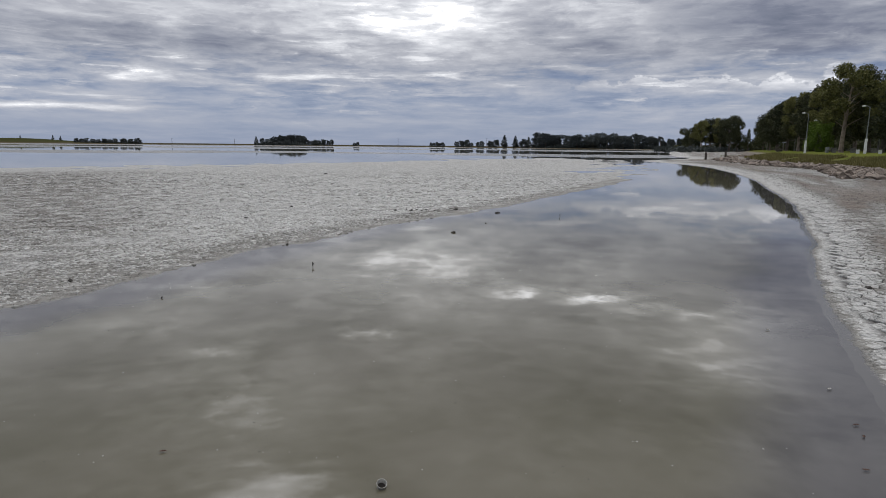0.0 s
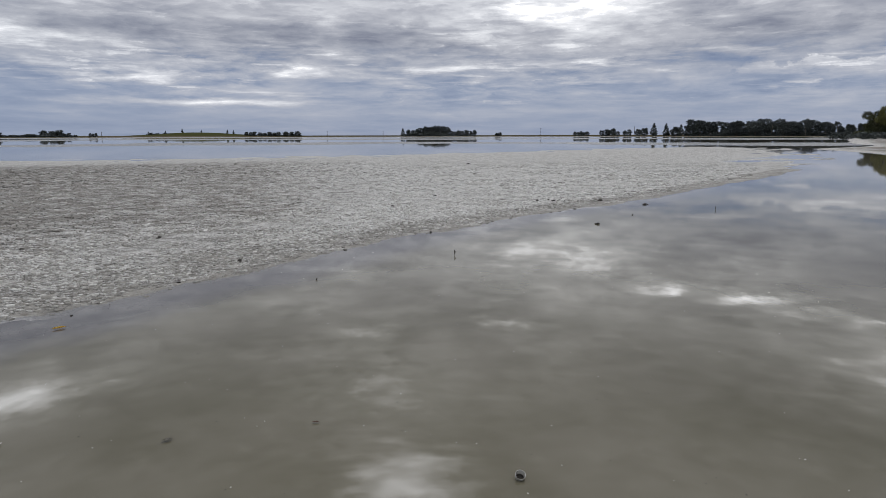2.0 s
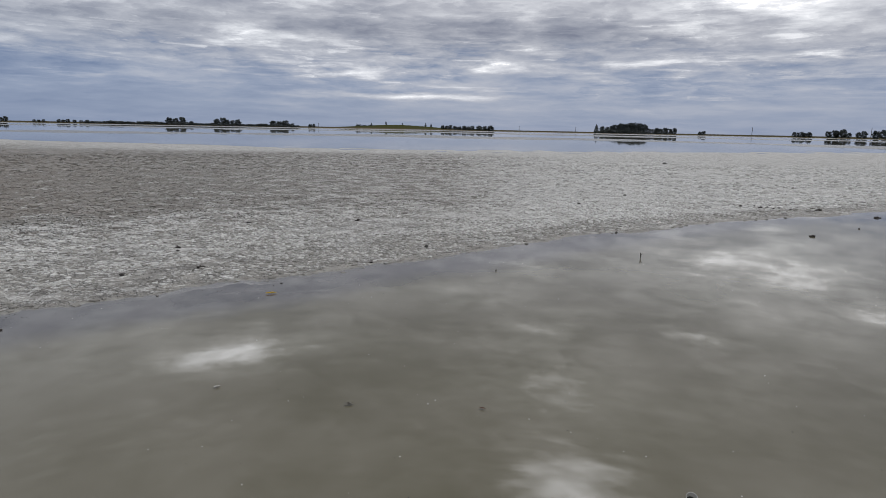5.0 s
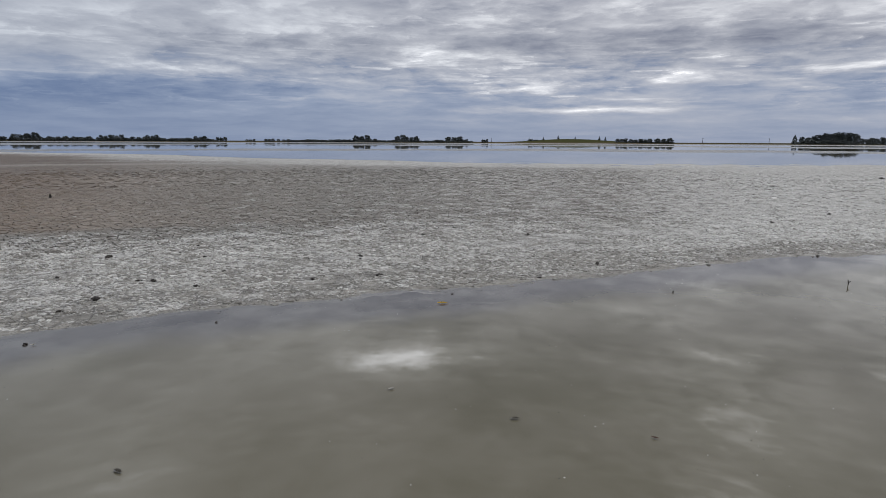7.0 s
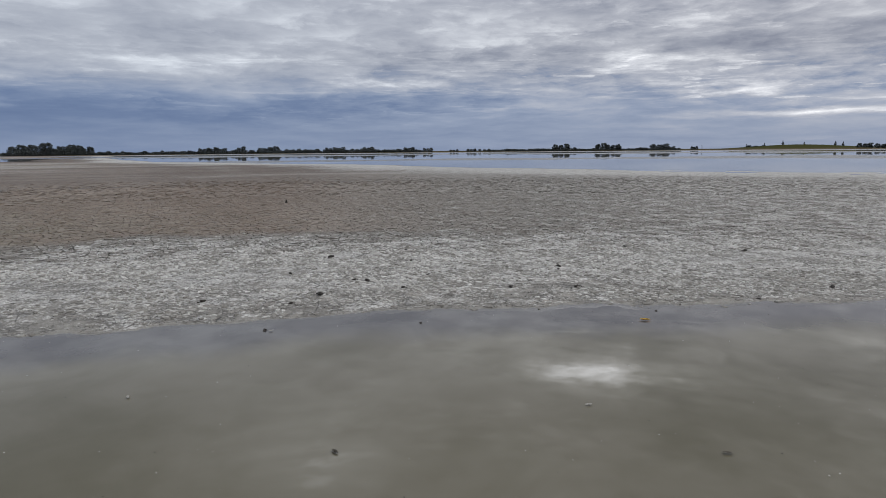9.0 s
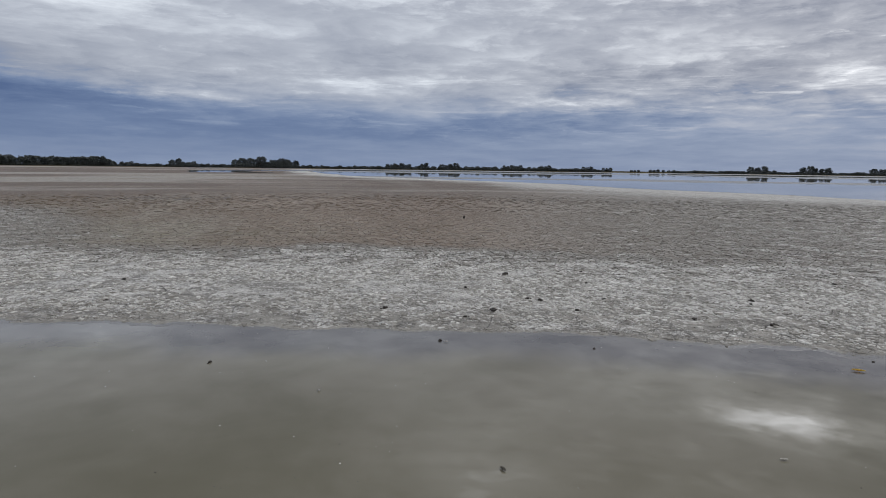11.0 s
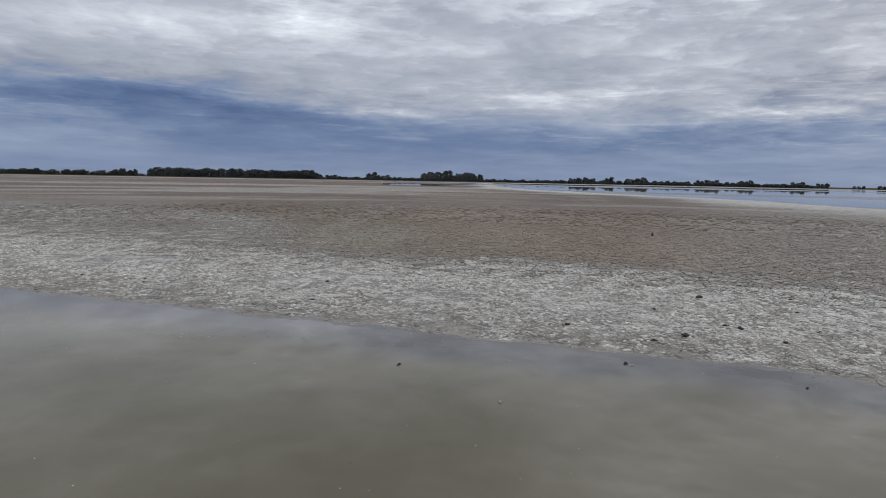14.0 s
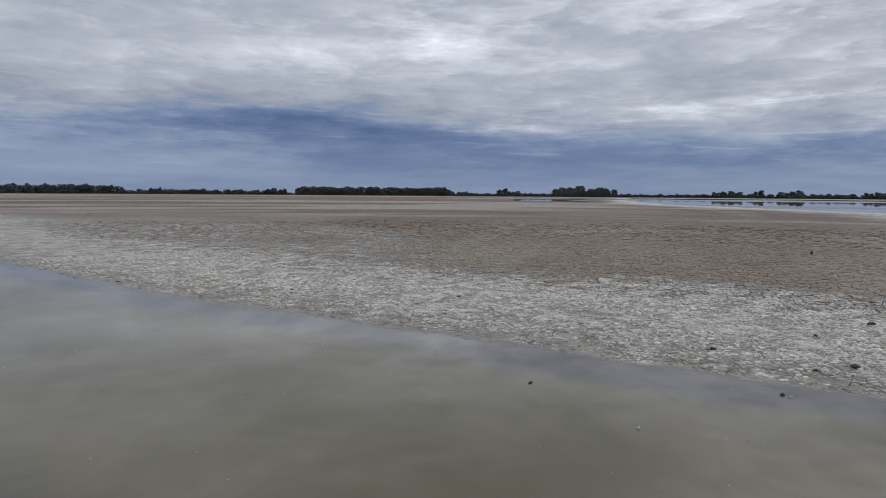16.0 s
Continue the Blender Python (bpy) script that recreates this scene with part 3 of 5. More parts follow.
def ground_height(x, y):
    """Height and the masks salt (with painted glare), wet, turf and dry at plan places."""
    r = np.hypot(x, y)
    rag = 0.22 * fbm(x * 0.9, y * 0.9, 4, 3) + 0.10 * fbm(x * 5, y * 5, 3, 9) + np.clip(r / 60, 0, 3) * fbm(x / 9, y / 9, 3, 5)
    azi = np.degrees(np.arctan2(-x, y))
    flat = inside_distance(x, y, FLAT) + rag + 0.4 - 0.3 * np.exp(-(((azi - 56) / 17) ** 2)) * (1 - ease(r, 10, 25))
    home = inside_distance(x, y, HOME) + rag * 0.35 - 0.02
    bank = inside_distance(x, y, BANK) + 0.8 * fbm(x / 5, y / 5, 3, 21)
    far = -inside_distance(x, y, SHORE) + 6 * fbm(x / 40, y / 40, 3, 31)
    pond = fbm(x / 110 + 3, y / 38, 4, 41)
    back = ease(-y - 0.35 * x, 60, 130) * ease(r, 120, 200)
    # the far side of the flat drowns slowly, in shallow puddles and low ridges
    drown = ease(r, 26, 44) * ease(azi, 66, 40)
    rise_flat = np.clip(flat, 0, 2.5) * 0.018 * (1 - drown) + drown * (np.clip(flat, 0, 24) * 0.0022 - 0.006 + 0.011 * fbm(x * 0.55, y * 0.55, 3, 53)) + 0.012 * fbm(x * 0.5, y * 0.5, 3, 51) * ease(flat, 0.2, 2)
    rise_flat = rise_flat - ease(r, 70, 160) * ease(pond, 0.15, 0.40) * 0.075 * (x < -60) * (y > 0.22 * x)
    rise_home = np.clip(home, 0, 0.5) * 0.03 + np.clip(home, 0, 20) * 0.022 + 0.01 * fbm(x, y, 3, 61) * ease(home, 0.2, 2)
    rise_bank = ease(bank, -0.5, 6.5) * 0.72 + ease(bank, 5, 60) * 0.3
    rise_far = ease(far, 0, 25) * 0.35 + ease(far, 25, 300) * 0.5
    z = np.where(flat > 0, rise_flat, np.where(home > 0, rise_home, np.maximum(flat, home) * 0.06)).clip(-0.5, 9)
    z = np.where(bank > -0.5, np.maximum(z, 0.2 * ease(bank, -3, 0)) + rise_bank, z)
    z = np.where(far > 0, np.maximum(z, 0) + rise_far, z)
    hill = np.exp(-(((np.degrees(np.arctan2(-x, y)) - 34.5) / 4.6) ** 2)) * np.exp(-(((r - 800) / 60) ** 2))
    z = z + 5.0 * hill
    edge = np.maximum(flat, home)
    band = np.where(flat > home, ease(flat, -0.1, 0.4) * (0.8 + 0.2 * ease(flat, 0.3, 2.2)) * (1 - ease(flat, 4.2 + 1.6 * fbm(x / 3, y / 3, 3, 71), 8.6)), ease(home, 0.0, 0.3) * (1 - 0.85 * ease(home, 0.4 + 0.014 * r, 1.0 + 0.03 * r)))
    lake_rim = ease(flat, 0.3, 3) * (1 - 0.95 * ease(flat + 3 * fbm(x / 12, y / 12, 3, 57), 3 + 2 * ease(azi, 95, 62), 15 + 9 * ease(azi, 95, 62))) * ease(r, 30, 45)
    # sun glare painted as salt: the flat whitens towards the sun's heading
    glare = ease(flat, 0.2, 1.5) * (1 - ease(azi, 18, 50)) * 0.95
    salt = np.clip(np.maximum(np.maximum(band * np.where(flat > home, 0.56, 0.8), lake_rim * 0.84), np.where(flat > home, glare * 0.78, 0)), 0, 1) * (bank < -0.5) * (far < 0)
    salt = np.maximum(salt, 0.45 * ease(fbm(x / 120, y / 22, 3, 81), 0.1, 0.5) * ease(r, 35, 60) * (1 - ease(azi, 62, 84)) * (flat > 3) * (far < 0))
    salt = np.maximum(salt, 0.82 * ease(flat, 0.2, 1.5) * (1 - ease(flat, 2.5, 9)) * ease(r, 28, 45) * (far < 0))
    stripe = ease(fbm(home * 0.8, (0.45 * x + 0.9 * y) / 9, 3, 83), -0.25, 0.4)
    salt = np.maximum(salt, (0.16 + 0.36 * stripe) * ease(home, 0.3, 1) * (home > flat) * (bank < -0.5) * (far < 0))
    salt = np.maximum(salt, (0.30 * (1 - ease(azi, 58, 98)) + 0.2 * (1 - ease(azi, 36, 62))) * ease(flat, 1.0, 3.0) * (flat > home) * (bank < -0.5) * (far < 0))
    bloom = ease(azi, 100, 118) * ease(flat, 1, 4) * (1 - ease(flat, 12, 24)) * (1 - ease(r, 38, 60))
    salt = np.maximum(salt, (0.34 + 0.18 * fbm(x / 4, y / 4, 3, 87)) * bloom)
    wet = (1 - ease(edge, -0.05, np.where(flat > home, 0.3, 0.28))) * (far < 0)
    turf = np.maximum(ease(bank, 1.8, 4.5), np.clip(hill * 4, 0, 1))
    algae = np.exp(-(((x + 19) / 11) ** 2) - (((y + 25) / 17) ** 2)) + 0.5 * np.exp(-(((x + 15) / 4) ** 2) - (((y + 9) / 8) ** 2))
    dry = ease(far, 1, 12)
    bed = np.where(flat > home, ease(flat + 0.9 * fbm(x, y, 2, 5), 3.9, 4.7) * (1 - ease(r, 27.0, 41.0)) * ease(azi, 26, 48) * (azi < 152 - 12.5 * (r > 23.5)), ease(home, 0.28, 0.42) * (1 - ease(r, 21.0, 21.5)) * (azi < -14) * (azi > -48))
    bed = bed * (bank < -2)
    return z - BED_DEPTH * bed, salt, wet, turf, dry * (1 - turf), bed, algae


MASKS = ("salt", "wet", "turf", "dry", "bed", "algae")


def ground():
    """One sheet to the horizon, finer towards the middle."""
    rings = np.concatenate([[0.0], np.geomspace(1.0, 5000, 430)])
    turn = np.radians(np.concatenate([np.arange(-46, 152, 0.28), np.arange(152, 314, 2.0)]))
    rr, aa = np.meshgrid(rings[1:], turn, indexing="ij")
    x, y = -np.sin(aa).ravel() * rr.ravel(), np.cos(aa).ravel() * rr.ravel()
    x, y = np.append(x, 0.0), np.append(y, 0.0)
    z, *masks = ground_height(x, y)
    rows, cols = rr.shape
    i, j = np.meshgrid(np.arange(rows - 1), np.arange(cols), indexing="ij")
    k = (j + 1) % cols
    quads = np.stack([i * cols + j, (i + 1) * cols + j, (i + 1) * cols + k, i * cols + k], -1).reshape(-1, 4)[:, ::-1]
    j = np.arange(cols)
    cap = np.stack([np.full(cols, rows * cols), j, (j + 1) % cols], -1)[:, ::-1]
    mesh = bpy.data.meshes.new("ground")
    mesh.from_pydata(np.stack([x, y, z], -1).tolist(), [], quads.tolist() + cap.tolist())
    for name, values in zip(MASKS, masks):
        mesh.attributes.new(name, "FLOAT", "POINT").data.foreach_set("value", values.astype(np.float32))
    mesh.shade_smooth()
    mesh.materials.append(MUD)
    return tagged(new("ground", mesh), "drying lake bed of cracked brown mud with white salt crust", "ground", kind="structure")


GROUND = ground()


def water():
    """The lake's level sheet; it knows how shallow it is above the mud."""
    rings = np.geomspace(0.5, 1400, 250)
    turn = np.radians(np.concatenate([np.arange(-46, 152, 0.7), np.arange(152, 314, 3.0)]))
    rr, aa = np.meshgrid(rings, turn, indexing="ij")
    x, y = np.append(-(np.sin(aa) * rr).ravel(), 0.0), np.append((np.cos(aa) * rr).ravel(), 0.0)
    shoal = 1 - ease(-ground_height(x, y)[0], 0.0, 0.095)
    rows, cols = rr.shape
    i, j = np.meshgrid(np.arange(rows - 1), np.arange(cols), indexing="ij")
    k = (j + 1) % cols
    quads = np.stack([i * cols + j, i * cols + k, (i + 1) * cols + k, (i + 1) * cols + j], -1).reshape(-1, 4)
    j = np.arange(cols)
    cap = np.stack([np.full(cols, rows * cols), (j + 1) % cols, j], -1)
    mesh = bpy.data.meshes.new("water")
    mesh.from_pydata(np.stack([x, y, 0 * x], -1).tolist(), [], quads[:, ::-1].tolist() + cap[:, ::-1].tolist())
    mesh.attributes.new("shoal", "FLOAT", "POINT").data.foreach_set("value", shoal.astype(np.float32))
    mesh.materials.append(WATER)
    return tagged(new("water", mesh), "still shallow silty lake water mirroring the cloudy sky", "water", kind="structure")


water()


def height_at(x, y):
    return float(ground_height(np.array([float(x)]), np.array([float(y)]))[0][0])


# ---- trees ----
def tube(bm, points, radii, sides=8):
    """A tapered tube along points."""
    rings = []
    for i, (p, r) in enumerate(zip(points, radii)):
        p = Vector(p)
        a, b = Vector(points[max(0, i - 1)]), Vector(points[min(len(points) - 1, i + 1)])
        turn = (b - a).to_track_quat("Z", "Y")
        rings.append([bm.verts.new(p + turn @ Vector((math.cos(2 * math.pi * k / sides) * r, math.sin(2 * math.pi * k / sides) * r, 0))) for k in range(sides)])
    for lo, hi in zip(rings, rings[1:]):
        for k in range(sides):
            bm.faces.new((lo[k], lo[(k + 1) % sides], hi[(k + 1) % sides], hi[k]))
    bm.faces.new(rings[0][::-1])
    bm.faces.new(rings[-1])


def leaf_cloud(puffs, count, size, rng, droop=0.0, long=1.6):
    """Many small leaves gathered in puffs: (x, y, z, half width, half height)."""
    puffs = np.array(puffs, float)
    weight = puffs[:, 3] ** 2 * puffs[:, 4]
    pick = rng.choice(len(puffs), count, p=weight / weight.sum())
    way = rng.normal(size=(count, 3))
    way /= np.linalg.norm(way, axis=1)[:, None]
    deep = rng.uniform(0.25, 1.0, (count, 1)) ** 0.5
    lump = 1 + 0.22 * np.sin(way[:, :1] * 7 + pick[:, None]) * np.cos(way[:, 1:2] * 6 + 2 * pick[:, None])
    mid = puffs[pick, :3] + way * deep * lump * np.stack([puffs[pick, 3], puffs[pick, 3], puffs[pick, 4]], -1)
    a = rng.normal(size=(count, 3)) + way * 0.6
    a[:, 2] -= droop
    a /= np.linalg.norm(a, axis=1)[:, None]
    b = np.cross(a, rng.normal(size=(count, 3)))
    b /= np.linalg.norm(b, axis=1)[:, None]
    s = size * rng.uniform(0.55, 1.3, (count, 1))
    tip, side = a * s * long * 0.5, b * s * 0.5
    verts = np.stack([mid - tip, mid + side - tip * 0.1, mid + tip, mid - side + tip * 0.15], 1).reshape(-1, 3)
    faces = np.arange(count * 4).reshape(-1, 4)
    return verts.tolist(), faces.tolist()


def tree_shape(kind, rng):
    """Trunk and limb lines with radii, and leaf puffs, for a tree of about its real size."""
    lines, puffs = [], []
    if kind == "gum":
        h = 16.0
        lean = rng.uniform(-0.6, 0.6, 2)
        trunk = [(0, 0, -0.4), (0.1, 0, 1.5), (lean[0] * 0.3, lean[1] * 0.3, 5), (lean[0], lean[1], 9), (lean[0] * 1.6, lean[1] * 1.4, 12.5)]
        lines.append((trunk, [0.5, 0.36, 0.28, 0.18, 0.07]))
        for i in range(17):
            z = 6.0 + 9.2 * (i / 16) ** 0.9
            a = i * 2.4 + rng.uniform(-0.5, 0.5)
            reach = (1.2 + 2.5 * math.sin(min(1, (16.6 - z) / 9) * 1.9)) * rng.uniform(0.75, 1.15)
            end = (lean[0] * z / 9 + math.cos(a) * reach, lean[1] * z / 9 + math.sin(a) * reach, z)
            base = (lean[0] * z / 11, lean[1] * z / 11, max(4.5, z - 1.4 - reach * 0.3))
            lines.append(([base, ((base[0] + end[0]) / 2, (base[1] + end[1]) / 2, z - 1.2), end], [0.08, 0.05, 0.02]))
            r = rng.uniform(1.0, 1.75)
            puffs.append((*end, r, r * rng.uniform(0.75, 1.15)))
    elif kind == "broad":
        h = 11.0
        lines.append(([(0, 0, -0.4), (0.1, 0.05, 1.2), (-0.1, 0.1, 3.0), (0.1, -0.1, 6)], [0.45, 0.34, 0.3, 0.15]))
        for i in range(22):
            a = i * 2.4 + rng.uniform(-0.4, 0.4)
            u = (i + 0.5) / 22
            z = 3.0 + 7.2 * u
            reach = 4.3 * math.sqrt(max(0.03, 1 - ((z - 4.6) / 6.6) ** 2)) * rng.uniform(0.45, 1.0)
            end = (math.cos(a) * reach, math.sin(a) * reach, z)
            lines.append(([(0, 0, 2.2 + u * 3), (end[0] * 0.5, end[1] * 0.5, z - 1.0), end], [0.14, 0.09, 0.03]))
            r = rng.uniform(1.1, 1.9)
            puffs.append((*end, r, r * rng.uniform(0.7, 1.0)))
    elif kind == "conifer":
        h = 12.0
        lines.append(([(0, 0, -0.4), (0, 0, 4), (0, 0, 8), (0, 0, 11.8)], [0.32, 0.24, 0.14, 0.03]))
        for i in range(30):
            u = i / 29
            z = 1.8 + 9.6 * u
            a = i * 2.4
            reach = (2.5 * (1 - u) ** 0.8 + 0.15) * rng.uniform(0.7, 1.1)
            end = (math.cos(a) * reach, math.sin(a) * reach, z - 0.3)
            lines.append(([(0, 0, z), end], [0.06, 0.02]))
            puffs.append((end[0] * 0.75, end[1] * 0.75, z - 0.1, 0.35 + 0.55 * (1 - u), 0.42))
    else:
        h = 6.5
        lines.append(([(0, 0, -0.4), (0.1, 0, 1.5), (0, 0.1, 4)], [0.22, 0.17, 0.06]))
        for i in range(18):
            a, u = i * 2.4, i / 17
            z = 0.9 + 5.0 * u
            reach = 2.3 * math.sqrt(max(0.05, 1 - ((z - 2.6) / 4.2) ** 2)) * rng.uniform(0.5, 1.0)
            end = (math.cos(a) * reach, math.sin(a) * reach, z)
            lines.append(([(0, 0, 1 + 2 * u), end], [0.05, 0.02]))
            puffs.append((*end, rng.uniform(0.8, 1.2), rng.uniform(0.9, 1.4)))
    return h, lines, puffs


TREE_KINDS = {  # name, leaf material, label, leaves, leaf size, droop
    "gum": ("gum_tree", LEAF_GUM, "tall grey-green gum tree with a pale trunk in the park", 15000, 0.21, 0.5),
    "broad": ("broadleaf_tree", LEAF_DARK, "dark green broadleaf tree standing in the lakeside park", 15000, 0.21, 0.1),
    "conifer": ("conifer", LEAF_DARK, "dark pointed conifer standing near the lake", 7000, 0.24, 0.3),
    "willow": ("young_willow", LEAF_LIGHT, "bright yellow-green young willow in front of dark trees", 9000, 0.17, 0.7),
}
TEMPLATES = {}


def build_tree(kind, variant, far):
    name, leaf, label, count, size, droop = TREE_KINDS[kind]
    rng = np.random.default_rng(hash_kind(kind) + variant)
    h, lines, puffs = tree_shape(kind, rng)
    if far:
        wide = max(p[3] for p in puffs)
        puffs += [(wide * rng.uniform(-1.6, 1.6), wide * rng.uniform(-1.6, 1.6), h * rng.uniform(0.06, 0.2), wide * 0.9, h * 0.1) for _ in range(6)]
    base = new(name)
    bm = bmesh.new()
    for points, radii in (lines[:1] if far else lines):
        tube(bm, points, radii, 5 if far else 9)
    part("trunk", bm, GUM_BARK if kind == "gum" else BARK, base)
    verts, faces = leaf_cloud(puffs, count // 4 if far else count, size * (2.2 if far else 1), rng, droop)
    mesh_part("crown", verts, faces, LEAF_HAZED if far else leaf, base)
    if far:
        label = {"gum": "tall dark tree in the grove on the far shore", "broad": "dark rounded tree on the far lake shore", "conifer": "dark pointed conifer on the far lake shore"}[kind]
    tagged(base, label, "tree", "trees on the far shore" if far else "trees in the park")
    return base, h


def hash_kind(kind):
    return sum(ord(c) for c in kind) * 10


def plant(kind, x, y, height, spread=1.0, variant=0, far=False, z=None):
    """Stands a tree of that height on the ground; spread widens its crown."""
    key = (kind, variant, far)
    z = height_at(x, y) if z is None else z
    turn = (x * 37.7 + y * 13.1) % 360
    first = key not in TEMPLATES
    if first:
        TEMPLATES[key] = build_tree(kind, variant, far)
    ob, h = TEMPLATES[key]
    s = height / h
    m = pose(x, y, z - 0.05 * s, 0, 0, turn) @ Matrix.Diagonal((s * spread, s * spread, s, 1))
    if first:
        ob.matrix_basis = m
        return ob
    c = copy_thing(TEMPLATES[key][0], Matrix.Identity(4))
    c.matrix_basis = m
    return c


SHORE_R = ((-40, 900), (-24, 590), (-18, 540), (-11, 540), (-4, 600), (6, 680), (20, 700), (35, 700), (50, 690), (65, 690), (80, 700), (92, 720), (105, 640), (120, 580), (135, 540), (150, 520), (175, 600))


def far_tree(az, el, width, kind="broad", back=45.0):
    """A tree behind the far shore, by its heading, the rise of its top and its breadth in degrees."""
    r = float(np.interp(az, [a for a, _ in SHORE_R], [d for _, d in SHORE_R])) + back
    x, y = polar(az, r)
    z = height_at(x, y)
    height = max(3.0, r * math.tan(radians(el)) + EYE - z)
    natural = {"broad": 8.8 / 11, "conifer": 4.6 / 12, "gum": 7.5 / 16}[kind]
    spread = max(0.6, r * radians(width) / (height * natural))
    count = 1 if spread < 1.45 or kind == "conifer" else 2 if spread < 2.2 else 3
    for k in range(count):
        shift = width * (k - (count - 1) / 2) / count
        px, py = polar(az + shift, r + 5 * (k % 2))
        plant(kind, px, py, height * (1, 0.86, 0.93)[k], min(1.45, spread / count * 1.2), (int(az * 7) + k) % 3, True, z)


FAR_SHORE_TREES = [
    (53.4, 0.54, 1.5), (52.6, 0.22, 1.2), (49.9, 0.58, 1.0), (48.9, 0.46, 1.3), (45.0, 0.46, 1.5), (44.2, 0.22, 1.0), (42.2, 0.22, 0.6),
    (30.1, 0.34, 1.0), (28.9, 0.30, 1.2), (28.1, 0.32, 1.1), (26.6, 0.38, 1.5), (15.8, 0.54, 1.2), (14.9, 0.78, 1.2), (14.4, 0.76, 1.3), (13.9, 0.84, 1.2),
    (13.4, 0.80, 1.2), (12.9, 0.74, 1.0), (11.9, 0.40, 1.0), (11.3, 0.46, 1.1), (10.5, 0.45, 1.0), (8.0, 0.24, 0.6), (0.9, 0.32, 0.8), (0.3, 0.30, 0.7),
]
RIGHT_SHORE_TREES = [(-1.4, 0.47, 0.9), (-1.9, 0.56, 0.9), (-2.4, 0.31, 0.5), (-3.3, 0.45, 0.7), (-4.5, 0.59, 1.1), (-7.3, 0.66, 0.8), (-8.7, 1.26, 1.1), (-9.2, 1.18, 1.1)]
LEFT_SHORE_TREES = [
    (80.0, 0.46, 1.2), (79.3, 0.55, 1.0), (77.6, 0.30, 1.6), (76.0, 0.28, 1.5), (74.3, 0.42, 1.0), (73.5, 0.43, 1.0), (71.9, 0.30, 1.4), (70.9, 0.44, 1.0), (67.2, 0.38, 1.0), (65.5, 0.30, 0.9),
    (63.1, 0.10, 0.9), (61.5, 0.18, 0.9), (60.3, 0.16, 1.3), (98.4, 0.72, 1.3), (97.0, 0.88, 1.7), (95.2, 0.74, 1.3), (94.6, 0.68, 1.2), (93.8, 0.58, 1.0),
    (85.0, 0.44, 1.0), (84.3, 0.48, 1.0), (83.6, 0.40, 0.8), (82.6, 0.28, 0.6), (82.0, 0.54, 0.8), (107.2, 0.30, 1.0), (103.5, 0.60, 1.0), (102.5, 0.38, 1.2),
]
PARK_SIDE_TREES = [(139.2, 0.66, 1.0), (133.9, 0.40, 1.0), (131.4, 0.29, 1.2), (130.5, 0.35, 1.1), (127.6, 0.33, 1.6), (124.5, 0.47, 1.0), (123.5, 0.42, 0.7)]
for spot in FAR_SHORE_TREES + RIGHT_SHORE_TREES + LEFT_SHORE_TREES + PARK_SIDE_TREES:
    far_tree(*spot)
for az, el, w in ((16.7, 0.68, 0.5), (-5.5, 1.05, 0.95), (-6.5, 0.99, 1.1), (-7.7, 0.89, 0.7), (-8.2, 0.84, 0.8)):
    far_tree(az, el, w, "conifer")
for az, el in ((38.2, 0.36), (36.9, 0.43), (35.6, 0.60), (34.1, 0.35), (32.0, 0.52), (31.5, 0.47)):
    far_tree(az, el, 0.5, "conifer", 100.0)
# the close row to the right of the conifers
row = random.Random(5)
for i in range(17):
    az = -10.0 - 0.68 * i + row.uniform(-0.15, 0.15)
    far_tree(az, (1.0, 1.16, 1.1, 0.86, 0.82)[min(4, i // 4)] + row.uniform(-0.12, 0.12), 1.2, ("broad", "gum")[i % 3 == 1], row.uniform(35, 60))


def green_belt(name, label, az0, az1, el, ragged, back, seed, size=1.1, spacing=3.2):
    """A belt of far growth too dense to count, from one heading to another."""
    rng = np.random.default_rng(seed)
    puffs, az = [], az0
    while az < az1:
        r = float(np.interp(az, [a for a, _ in SHORE_R], [d for _, d in SHORE_R])) + back + rng.uniform(-8, 8)
        x, y = polar(az, r)
        fade = min(1.0, (az - az0) / 1.2 + 0.35, (az1 - az) / 1.2 + 0.35)
        top = max(1.6, (r * math.tan(radians(el + ragged * rng.uniform(-1, 0.6)))) * fade + 0.3)
        wide = spacing * rng.uniform(0.6, 1.1)
        steps = max(1, int(top / 2.6))
        for k in range(steps):
            puffs.append((x + rng.uniform(-1, 1), y + rng.uniform(-1, 1), 0.5 + top * (k + 0.5) / steps, wide, max(0.9, top / steps * 0.62)))
        az += math.degrees(spacing / r) * rng.uniform(0.5, 1.1)
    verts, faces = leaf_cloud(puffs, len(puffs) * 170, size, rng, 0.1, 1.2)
    return tagged(mesh_part(name, verts, faces, LEAF_HAZED), label, "woods", kind="stuff")


green_belt("far_woods", "dense dark woods along the far end of the lake", 108.0, 122.6, 0.66, 0.12, 50, 1)
green_belt("far_woods", "dense dark woods beyond the dry lake bed", 136.0, 150.0, 0.60, 0.13, 50, 2)
green_belt("far_woods", "low dark hedge beyond the dry lake bed", 122.8, 136.0, 0.28, 0.09, 60, 3)
green_belt("far_shrubs", "low dark shrubs lining the far lake shore", 66.0, 82.5, 0.21, 0.10, 35, 4)
green_belt("far_shrubs", "low dark shrubs lining the far lake shore", 82.5, 108.2, 0.19, 0.09, 35, 5)
green_belt("far_shrubs", "dark bushes filling a grove on the far shore", 93.4, 98.8, 0.42, 0.16, 42, 12)
green_belt("far_shrubs", "low scrub lining the far lake shore", 43.5, 60.0, 0.14, 0.07, 40, 6)
green_belt("far_shrubs", "low scrub at the foot of the far grove", 12.6, 16.6, 0.33, 0.10, 40, 7)
